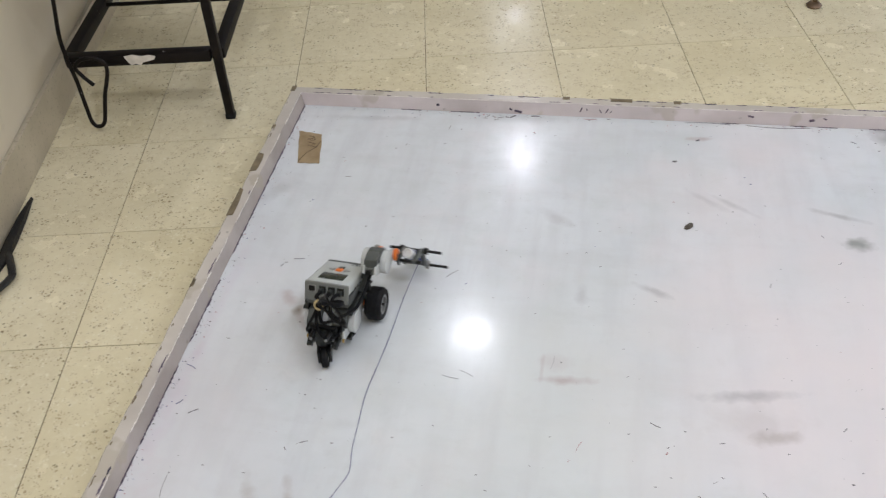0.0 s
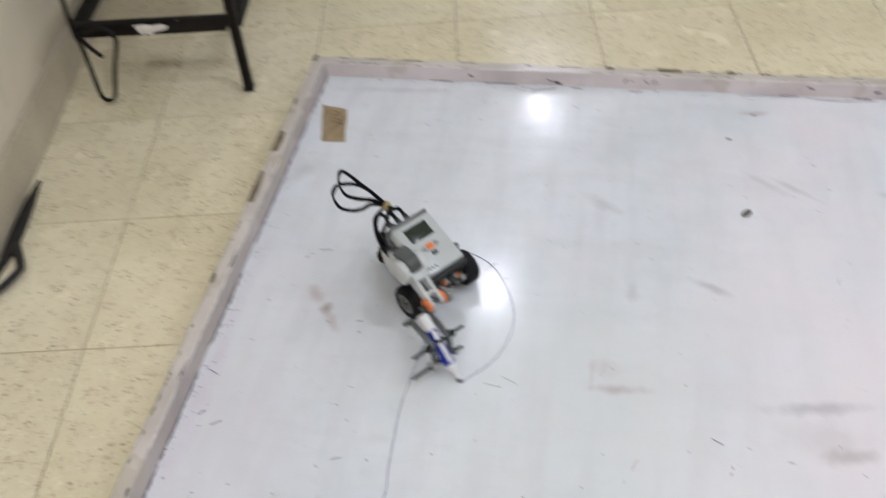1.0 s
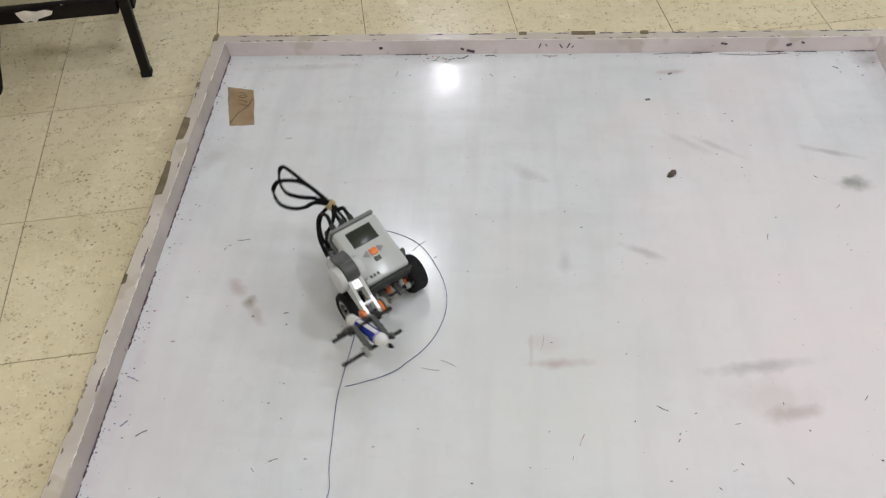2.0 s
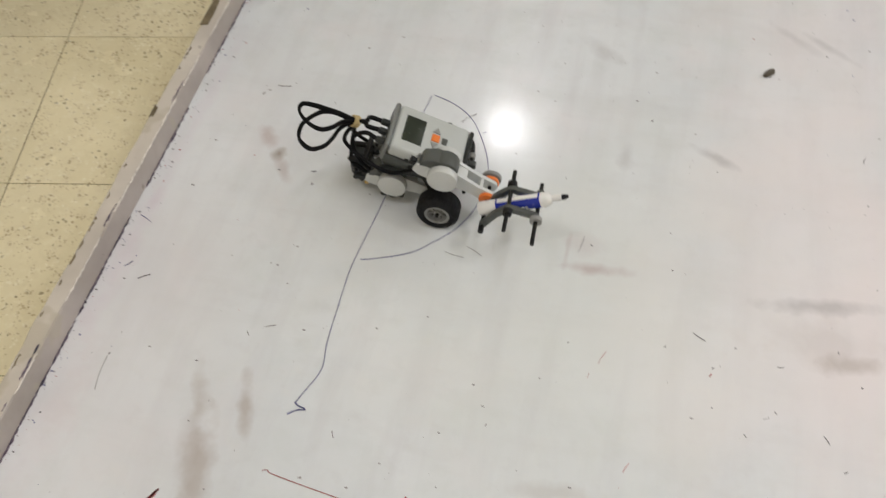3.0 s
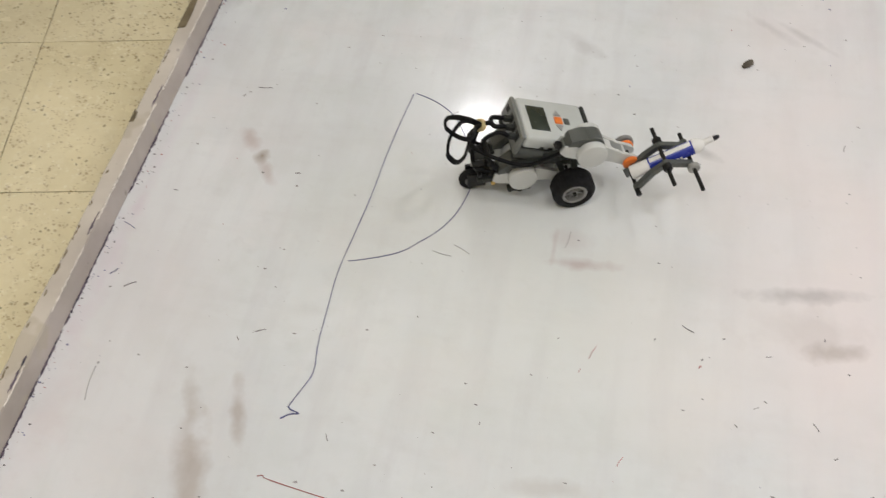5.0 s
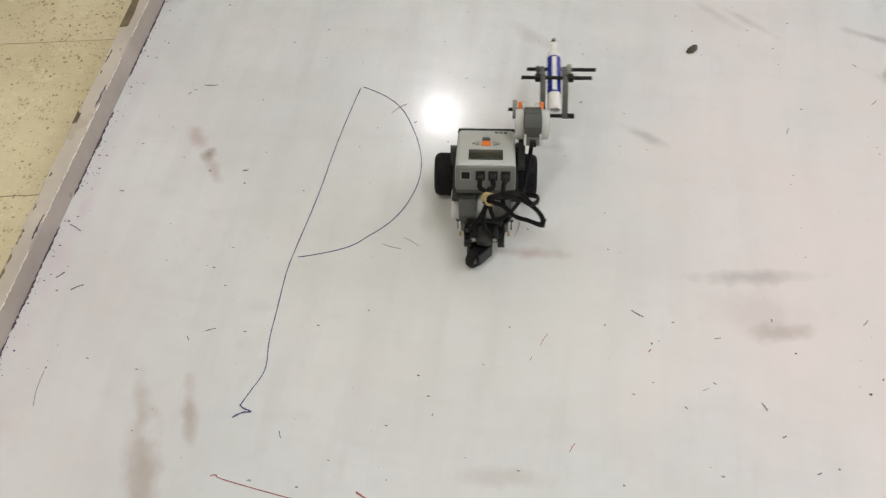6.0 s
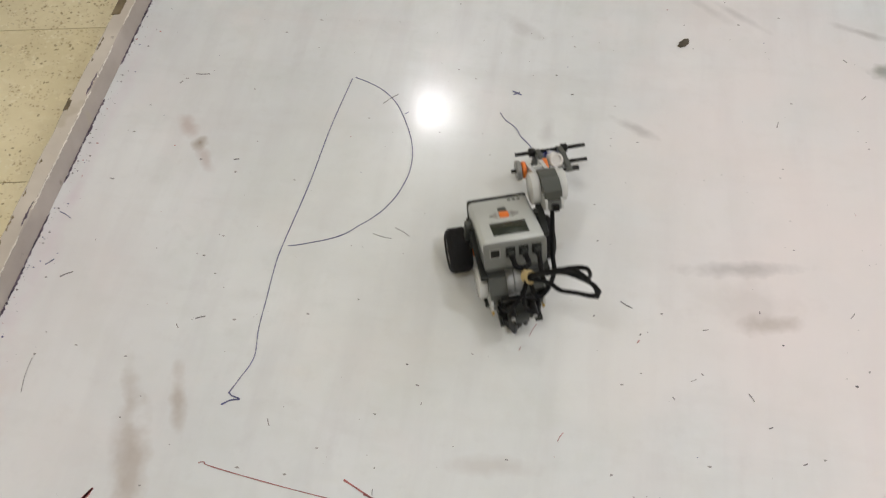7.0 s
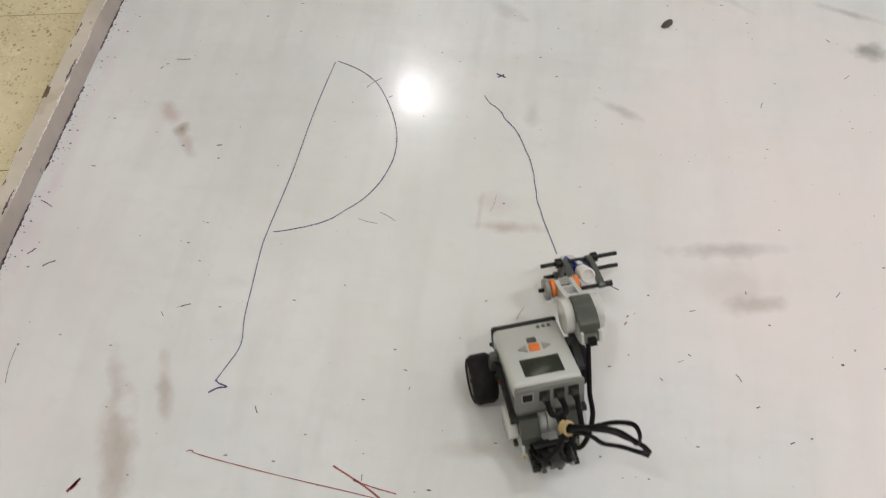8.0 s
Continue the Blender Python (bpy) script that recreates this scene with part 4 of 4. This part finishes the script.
beam([(0.004, 0.046), (0.000, 0.078), (-0.010, 0.098)], -0.0400, "dark_grey_abs", label="dark bent beam holding the arm motor")
beam([(-0.036, 0.088), (0.006, 0.098)], -0.0440, "dark_grey_abs")
beam([(-0.030, 0.066), (0.020, 0.052)], -0.0300)
beam([(-0.030, 0.066), (0.020, 0.052)], 0.0300)
beam([(0.010, 0.046), (0.034, 0.046)], -0.012, "mid_grey_abs")
beam([(0.010, 0.046), (0.034, 0.046)], 0.012, "mid_grey_abs")
part("cross_axle", cyl(B(), (0.030, -0.036, 0.046), (0.030, 0.036, 0.046), 0.0024, segments=12), "black_abs", robot)
part("bush", cyl(B(), (0.030, -0.030, 0.046), (0.030, -0.023, 0.046), 0.0045, segments=16), "light_grey_abs", robot)
part("bush", cyl(B(), (0.030, 0.022, 0.046), (0.030, 0.029, 0.046), 0.0045, segments=16), "light_grey_abs", robot)
part("wheel_axle", cyl(B(), (0, -0.0505, WHEEL_R), (0, 0.0505, WHEEL_R), 0.0024, segments=12), "black_abs", robot)
for s in (-1, 1):
    part("skid_pin", cyl(B(), (-0.066, s * 0.036, 0.022), (-0.066, s * 0.012, 0.022), 0.0045, segments=14), "black_abs", robot)
    beam([(-0.078, 0.021), (-0.054, 0.021)], s * 0.030, "dark_grey_abs")
    beam([(-0.066, 0.021), (-0.066, 0.030)], s * 0.030, "dark_grey_abs")

# rear carrier for the castor
for s in (-1, 1):
    beam([(-0.094, 0.050), (-0.121, 0.050)], s * 0.0125, "dark_grey_abs", label="dark grey rear beam")
    beam([(-0.092, 0.036), (-0.116, 0.036)], s * 0.0205, "dark_grey_abs")
part("rear_block", box(B(), -0.121, -0.098, -0.0085, 0.0085, 0.038, 0.060, 0.002), "dark_grey_abs", robot, "dark grey joined connector blocks")
part("rear_block", box(B(), -0.106, -0.099, -0.022, 0.022, 0.0605, 0.0665, 0.0015), "black_abs", robot)
for s in (-1, 1):
    part("pin", cyl(B(), (-0.116, s * 0.0163, 0.044), (-0.116, s * 0.0225, 0.044), 0.0030, segments=12), "black_abs", robot)
    part("pin", cyl(B(), (-0.100, s * 0.0285, 0.036), (-0.100, s * 0.0310, 0.036), 0.0030, segments=12), "tan_abs", robot, "amber connector pin")
    part("pin", cyl(B(), (-0.100, s * 0.014, 0.055), (-0.100, s * 0.021, 0.055), 0.0030, segments=12), "mid_grey_abs", robot)

for y, z in ((-0.0125, 0.0585), (0.0125, 0.0585)):
    bm = cyl(B(), (-0.1245, y, z), (-0.1075, y, z), 0.0045, segments=14, bevel=0.0006)
    sleeve = part("axle_sleeve", bm, "black_abs", robot, "black axle sleeve")
    part("axle_end", cyl(B(), (-0.1268, y, z), (-0.1247, y, z), 0.0024, segments=12), "light_grey_abs", sleeve)
# the castor: its own space has the swivel at the origin, the wheel trailing behind
CASTOR = (-0.110, 0.0, 0.0)
bm = cyl(B(), (0, 0, 0.0335), (0, 0, 0.0378), 0.0085, segments=20)
for s in (-1, 1):
    box(bm, -0.020, 0.004, s * 0.0085 - 0.0026, s * 0.0085 + 0.0026, 0.010, 0.0335, 0.0015)
box(bm, -0.007, 0.007, -0.0085, 0.0085, 0.0290, 0.0335, 0.001)
castor = part("castor", bm, "black_abs", robot, "dark grey swivelling castor", smooth=False)
castor.location = CASTOR
bm = B()
lathe(bm, [(0.0090, -0.0055), (0.0138, -0.0055), (0.0160, -0.0030), (0.0160, 0.0030), (0.0138, 0.0055), (0.0090, 0.0055)], pose(-0.014, 0, 0.0160, 90, 0, 0), 32)
part("castor_tyre", bm, "rubber", castor, "small black tyre")
part("castor_rim", cyl(B(), (-0.014, -0.0049, 0.0160), (-0.014, 0.0049, 0.0160), 0.0090, segments=24), "light_grey_abs", castor)

# ---- the pen arm: its own space has the motor's hub axle at the origin, x along the pen, z above it ----
HUB = (ARM_X + 0.001, ARM_Z + 0.0100)
part("hub_disc", cyl(B(), (HUB[0], -0.0385, HUB[1]), (HUB[0], -0.0330, HUB[1]), 0.0125, segments=28, bevel=0.001), "rim_grey_abs", robot, "grey disc on the arm motor's hub")
part("hub_axle", cyl(B(), (HUB[0], -0.0720, HUB[1]), (HUB[0], -0.0270, HUB[1]), 0.0024, segments=12), "black_abs", robot)
arm = part("pen_arm", box(B(), -0.008, 0.009, 0.0100, 0.0120, -0.009, 0.009, 0.001), "mid_grey_abs", robot, "swinging arm that holds the marker")
# pen axis at height PEN over the pivot, seen along the arm
PEN, Y0 = 0.0128, -0.001
part("arm_pin", cyl(B(), (0, -0.0215, 0), (0, 0.0185, 0), 0.0024, segments=12), "black_abs", arm)
AX1, AX2 = (0.0435, 0.0225), (0.0715, 0.0015)
for y in (-0.0150, 0.0140):
    beam([(0.0, 0.0), (0.024, 0.0155), AX1, AX2], y, "mid_grey_abs", arm, "grey bent beam", width=0.0085, thick=0.0062)
part("cross_axle", cyl(B(), (AX1[0], -0.0490, AX1[1]), (AX1[0], 0.0420, AX1[1]), 0.0025, segments=12), "black_abs", arm, "long black cross axle")
part("cross_axle", cyl(B(), (AX2[0], -0.0570, AX2[1]), (AX2[0], 0.0340, AX2[1]), 0.0025, segments=12), "black_abs", arm, "long black cross axle")
for a, y in ((AX1, -0.0215), (AX1, 0.0205)):
    part("bush", cyl(B(), (a[0], y - 0.0038, a[1]), (a[0], y + 0.0038, a[1]), 0.0058, segments=18, bevel=0.0008), "black_abs", arm, "black bush")
part("bush", cyl(B(), (AX2[0], -0.0245, AX2[1]), (AX2[0], -0.0185, AX2[1]), 0.0075, segments=22, bevel=0.0008), "light_grey_abs", arm, "light grey knob wheel")
part("bush", cyl(B(), (AX2[0], 0.0178, AX2[1]), (AX2[0], 0.0215, AX2[1]), 0.0050, segments=18), "mid_grey_abs", arm)
part("pin", cyl(B(), (0.0, -0.0270, 0.0), (0.0, -0.0182, 0.0), 0.0034, segments=14), "black_abs", arm)


def px(u):
    return (u, Y0, PEN)


bm = lathe(B(), [(0.0001, 0.0050), (0.0058, 0.0050), (0.0064, 0.0004), (0.0072, 0.0), (0.0082, 0.0004), (0.0087, 0.0014), (0.0087, 0.0240), (0.0001, 0.0240)], Matrix.Translation(px(0.0)) @ pose(0, 0, 0, 0, 90, 0), 28)
part("marker_end", bm, "pen_white", arm, "white marker end plug")
bm = lathe(B(), [(0.0001, 0.0242), (0.0090, 0.0242), (0.0090, 0.0800), (0.0001, 0.0800)], Matrix.Translation(px(0.0)) @ pose(0, 0, 0, 0, 90, 0), 28)
part("marker_barrel", bm, "pen_blue", arm, "blue printed marker barrel")
bm = lathe(B(), [(0.0001, 0.0802), (0.0090, 0.0802), (0.0091, 0.0840), (0.0074, 0.0900), (0.0040, 0.0935), (0.0036, 0.1055), (0.0001, 0.1055)], Matrix.Translation(px(0.0)) @ pose(0, 0, 0, 0, 90, 0), 28)
part("marker_neck", bm, "pen_white", arm, "white marker neck")
bm = lathe(B(), [(0.0001, 0.1056), (0.0032, 0.1056), (0.0030, 0.1090), (0.0018, 0.1128), (0.0001, 0.1130)], Matrix.Translation(px(0.0)) @ pose(0, 0, 0, 0, 90, 0), 16)
part("marker_nib", bm, "nib_black", arm, "black chisel nib")
bm = box(B(), 0.026, 0.078, Y0 - 0.0030, Y0 + 0.0030, PEN + 0.0080, PEN + 0.0093, 0.0004)
part("barrel_stripe", bm, "pen_white", arm, "white stripe on the barrel")
bm = B()
for a, b in ((0.046, 0.050), (0.0515, 0.0545), (0.056, 0.060), (0.0612, 0.064)):
    box(bm, a, b, Y0 - 0.0092, Y0 - 0.0078, PEN - 0.002, PEN + 0.0022)
part("print_bars", bm, "pen_white", arm, "white printed bars on the barrel")

# ---- cables ----
def cable(points, r=0.0024, flat=1.0):
    return part("cable", tube(B(), points, r, 8, steps=8, flat=flat), "cable_black", robot, "black flexible cable")


TIE = Vector((-0.1116, -0.004, 0.1203))
for i, y in enumerate((0.006, -0.009)):
    start = Vector((-0.0655, y, 0.1232)) + Matrix.Rotation(radians(SLOPE), 3, "Y") @ Vector((-0.011, 0, -0.0125))
    cable([start, start + Vector((-0.014, 0, 0.004)), TIE + Vector((0.012, (1 - i) * 0.004, -0.002 + 0.003 * i)), TIE + Vector((-0.006, (1 - i) * 0.003, 0.002 * i))], 0.0030)
# two bundled loops of flat cable that stand out behind the band
HIGH_LOOP = ((-0.126, -0.0175, 0.146), (-0.1355, -0.028, 0.162), (-0.147, -0.037, 0.1765), (-0.1585, -0.044, 0.184), (-0.161, -0.0505, 0.1765), (-0.1495, -0.0575, 0.1665), (-0.136, -0.057, 0.158), (-0.1265, -0.0425, 0.148), (-0.1215, -0.0225, 0.1365))
LOW_LOOP = ((-0.128, -0.019, 0.148), (-0.1395, -0.0325, 0.162), (-0.1505, -0.046, 0.165), (-0.1595, -0.0585, 0.1615), (-0.162, -0.0655, 0.1455), (-0.1525, -0.0633, 0.1275), (-0.1405, -0.0497, 0.1192), (-0.1335, -0.0345, 0.118), (-0.125, -0.0215, 0.125))
for loop, k in ((HIGH_LOOP, 0.0026), (LOW_LOOP, -0.0026)):
    cable([TIE + Vector((0, k, -k))] + [Vector(p) for p in loop] + [TIE - Vector((0, k, -k))], 0.0036, 0.5)
# the band sits round the bundle, across its run
u = Vector((-0.016, -0.012, 0.016)).normalized()
w = u.orthogonal().normalized()
w2 = u.cross(w)
bm = B()
for shift in (-0.0028, 0.0005, 0.0034):
    tube(bm, [TIE + u * shift + w * 0.0066 * math.cos(a) + w2 * 0.0058 * math.sin(a) for a in [k * math.tau / 14 for k in range(14)]], 0.0017, 8, True, 0)
part("cable_tie", bm, "rubber_band", robot, "tan rubber band wound round the cables")
# down to the two drive motors, and along the brick's side to the arm motor
cable([TIE, (-0.1178, 0.001, 0.0945), (-0.1221, -0.0021, 0.0724), (-0.1205, -0.0150, 0.0563), (-0.1025, -0.0212, 0.0490), (-0.094, -0.0212, 0.049)], 0.0028)
start = Vector((-0.0655, -0.024, 0.1232)) + Matrix.Rotation(radians(SLOPE), 3, "Y") @ Vector((-0.011, 0, -0.0125))
cable([start, (-0.0935, -0.0215, 0.1215), (-0.1105, -0.0215, 0.1110), (-0.1095, -0.0290, 0.0938), (-0.1003, -0.0310, 0.0727), (-0.0935, -0.0228, 0.0510)], 0.0028)
cable([TIE, (-0.121, 0.004, 0.102), (-0.123, 0.016, 0.078), (-0.110, 0.0212, 0.058), (-0.094, 0.0212, 0.050)])
cable([TIE, (-0.1255, -0.0114, 0.1000), (-0.1190, -0.0245, 0.0975), (-0.0925, -0.0400, 0.0905), (-0.0640, -0.0465, 0.0815), (-0.0400, -0.0515, 0.0925), (-0.0133, -0.0560, 0.1110)], 0.0026)

# ---- the floor's tiles: one piece each near the board, a joined rest further off ----
def floor_tiles():
    size, gap = 0.30, 0.0016
    m = pose(-0.258, -0.449, FLOOR, 0, 0, TILE_TURN)
    data = bpy.data.meshes.new("tile")
    bm = box(B(), gap / 2, size - gap / 2, gap / 2, size - gap / 2, -0.0058, 0.0)
    bm.to_mesh(data)
    bm.free()
    data.materials.append(MATS["terrazzo"])
    rest = B()
    wn = Matrix.Rotation(radians(WALL_TURN), 2)
    for i in range(-12, 22):
        for j in range(-16, 30):
            c = m @ Vector(((i + 0.5) * size, (j + 0.5) * size, 0))
            if not (-1.3 < c.x < 4.52 and -4.12 < c.y < 7.72):
                continue
            rel = Vector((c.x + 0.345, c.y + 0.88))
            if rel.x * math.cos(radians(WALL_TURN)) + rel.y * math.sin(radians(WALL_TURN)) < -0.22:
                continue
            if 0.24 < c.x < BW - 0.24 and -BL + 0.24 < c.y < -0.24:
                continue
            if -0.9 < c.x < 1.7 and -1.5 < c.y < 1.3:
                ob = new("tile", data)
                ob.parent = floor
                ob.matrix_basis = m @ pose(i * size, j * size, 0.0002 * ((i * 7 + j * 3) % 3))
            else:
                box(rest, i * size + gap / 2, (i + 1) * size - gap / 2, j * size + gap / 2, (j + 1) * size - gap / 2, -0.0058, 0.0)
    ob = part("tiles_far", rest, "terrazzo", floor, smooth=False)
    ob.matrix_basis = m
    tagged(ob, kind="stuff")


floor_tiles()

# ---- what moves ----
# seconds, place of the robot's axle centre, heading
DRIVE = [
    (0.0, 0.2435, -0.6212, 84.2), (0.3, 0.2529, -0.5866, 47.8), (0.6, 0.2899, -0.5719, 5.6), (0.9, 0.3238, -0.5766, -32.7), (1.0, 0.3294, -0.5837, -40.8),
    (1.2, 0.3368, -0.5931, -55.4), (1.38, 0.3394, -0.6044, -67.0), (1.7, 0.3400, -0.6055, -68.5), (2.0, 0.3590, -0.6280, -50.0), (2.3, 0.3751, -0.6413, -27.6),
    (2.5, 0.3886, -0.6467, -13.2), (2.7, 0.3972, -0.6466, -4.1), (3.0, 0.4028, -0.6481, 2.0), (3.5, 0.4118, -0.6479, 11.4), (4.0, 0.4393, -0.6370, 20.1),
    (4.5, 0.5293, -0.6030, 21.8), (5.0, 0.5678, -0.5882, 21.1), (5.2, 0.5603, -0.5923, 32.0), (5.7, 0.5490, -0.6210, 72.0), (6.1, 0.5400, -0.6430, 101.0),
    (6.3, 0.5390, -0.6468, 105.8), (6.5, 0.5391, -0.6484, 106.5), (6.6, 0.5484, -0.6690, 110.0), (6.7, 0.5591, -0.6913, 115.5), (6.8, 0.5693, -0.7100, 114.0), (6.9, 0.5773, -0.7328, 111.5), (7.0, 0.5856, -0.7581, 109.0), (7.5, 0.6230, -0.8703, 109.5), (8.0, 0.6511, -0.9452, 109.3)]
# seconds, tilt of the pen: 23 lifted, -45.4 on the board
ARM = [(0.0, -45.4), (1.4, -45.4), (1.75, 10.0), (2.0, 23.0), (5.3, 23.0), (5.9, 18.0), (6.2, -20.0), (6.42, -45.4), (8.0, -45.4)]
CASTOR_TURN = [(0.0, 20), (0.4, 60), (1.2, 65), (1.6, 40), (1.9, -20), (2.3, -55), (3.0, -40), (3.6, -10), (4.3, 0), (5.0, 0), (5.3, -50), (6.2, -42), (6.6, -60), (7.0, -150), (7.5, -175), (8.0, -178)]


def glide(rows, t):
    """Monotone cubic between rows of (seconds, value, ...)."""
    ts = np.array([r[0] for r in rows])
    vs = np.array([r[1:] for r in rows], float)
    h = np.diff(ts)[:, None]
    s = np.diff(vs, axis=0) / h
    k = np.zeros_like(vs)
    same = s[:-1] * s[1:] > 0
    w1, w2_ = 2 * h[1:] + h[:-1], h[1:] + 2 * h[:-1]
    with np.errstate(divide="ignore", invalid="ignore"):
        k[1:-1] = np.where(same, (w1 + w2_) / (w1 / s[:-1] + w2_ / s[1:]), 0.0)
    k[0], k[-1] = s[0], s[-1]
    i = int(np.clip(np.searchsorted(ts, t) - 1, 0, len(ts) - 2))
    x = (t - ts[i]) / h[i, 0]
    return ((1 + 2 * x) * (1 - x) ** 2 * vs[i] + x * (1 - x) ** 2 * h[i, 0] * k[i] + x * x * (3 - 2 * x) * vs[i + 1] + x * x * (x - 1) * h[i, 0] * k[i + 1])


def robot_pose(t):
    x, y, a = glide(DRIVE, t)
    return pose(x, y, 0, 0, 0, a)


def arm_pose(t):
    return pose(ARM_X, ARM_Y, ARM_Z, 0, -float(glide(ARM, t)[0]), 0)


def pen_tip(t):
    return robot_pose(t) @ arm_pose(t) @ Vector((0.1130, Y0, PEN))


def wavering(p, size):
    """The line's small unsteadiness, as the pen skips on the board."""
    return p + Vector((noise.noise(p * 55), noise.noise(p * 55 + Vector((7, 3, 1))), 0)) * size


def ink_trail(t0, t1, step, label, waver, parent_name="marker_line"):
    """The line that the pen leaves: short pieces that come up onto the board's face as the pen passes."""
    top = base(parent_name, label, "ink line")
    pieces, t, k = [], t0, 0
    while t < t1 - 1e-6:
        ps = [wavering(pen_tip(t + step * q / 4), waver) for q in range(5)]
        c = ps[2]
        bm = stroke_mesh([(p.x - c.x, p.y - c.y) for p in ps], 0.00105, seed=k)
        pieces.append((part("ink_piece", bm, "ink_blue", top, smooth=False), c, t + step))
        t, k = t + step, k + 1
    return pieces


TRAILS = ink_trail(0.0, 1.38, 0.03, "thin blue marker arc being drawn on the whiteboard", 0.0003)
# the second line's way: it starts with a jerk and then runs on in a slow bend
SECOND = ((0.5595, -0.5173), (0.5679, -0.5300), (0.5780, -0.5371), (0.5859, -0.5455), (0.5907, -0.5553), (0.6001, -0.5653), (0.6078, -0.5745), (0.6169, -0.5914), (0.6244, -0.6092),
          (0.6298, -0.6202), (0.6349, -0.6369), (0.6380, -0.6479), (0.6390, -0.6572), (0.6430, -0.6752), (0.6449, -0.6887), (0.6508, -0.7042), (0.6550, -0.7180), (0.6606, -0.7313), (0.6657, -0.7437), (0.6752, -0.7681), (0.6830, -0.7900), (0.6920, -0.8180), (0.6990, -0.8430))


def second_trail():
    """The line drawn as the robot backs away; each piece comes up when the nib has passed it."""
    top = base("marker_line", "thin blue marker line being drawn on the whiteboard", "ink line")
    way = [(p.x, p.y) for p in smooth_path([(x, y, 0) for x, y in SECOND], 8)]
    pieces = []
    for k in range(0, len(way) - 4, 4):
        ps = way[k:k + 5]
        t = next((q / 100 for q in range(655, 800) if pen_tip(q / 100).y < ps[-1][1]), None)
        if t is None:
            break
        c = Vector((*ps[2], 0))
        bm = stroke_mesh([(x - c.x, y - c.y) for x, y in ps], 0.00105, seed=k)
        pieces.append((part("ink_piece", bm, "ink_blue", top, smooth=False), c, t))
    return pieces


TRAILS += second_trail()
touch = pen_tip(6.47)
bm = B()
for a, b in (((-0.007, 0.003), (0.006, -0.003)), ((-0.005, -0.004), (0.003, 0.002))):
    d = Vector((b[0] - a[0], b[1] - a[1]))
    box(bm, 0, d.length, -0.0009, 0.0009, 0.0001, 0.0008, m=pose(a[0], a[1], 0, 0, 0, math.degrees(math.atan2(d.y, d.x))))
cross = part("marker_cross", bm, "ink_blue", label="small blue marker cross on the whiteboard", smooth=False)
tagged(cross, category="ink mark")


def motions():
    steps = [k / 10 for k in range(81)]
    walk(robot, [(t, robot_pose(t)) for t in steps])
    walk(arm, [(t, arm_pose(t)) for t in steps])
    spin = {1: 0.0, -1: 0.0}
    rows = {1: [], -1: []}
    for i, t in enumerate(steps):
        if i:
            a, b = robot_pose(steps[i - 1]), robot_pose(t)
            for s in (1, -1):
                hub = Vector((0, s * HUB_Y, 0))
                ahead = (a.to_3x3() @ Vector((1, 0, 0)) + b.to_3x3() @ Vector((1, 0, 0))).normalized()
                spin[s] += math.degrees((b @ hub - a @ hub).dot(ahead) / WHEEL_R)
        for s in (1, -1):
            rows[s].append((t, pose(0, s * HUB_Y, WHEEL_R, 0, spin[s], 0)))
    walk(wheel_left, rows[1])
    walk(wheel_right, rows[-1])
    walk(castor, [(t, pose(*CASTOR, 0, 0, float(glide(CASTOR_TURN, t)[0]))) for t in steps])
    for ob, c, t in TRAILS:
        down, up_ = pose(c.x, c.y, -0.004), pose(c.x, c.y, 0)
        walk(ob, [(0.0, down), (t - 0.034, down), (t, up_), (8.0, up_)] if t > 0.04 else [(0.0, up_), (8.0, up_)])
    walk(cross, [(0.0, pose(touch.x, touch.y, -0.004)), (6.44, pose(touch.x, touch.y, -0.004)), (6.47, pose(touch.x, touch.y, 0)), (8.0, pose(touch.x, touch.y, 0))])


motions()
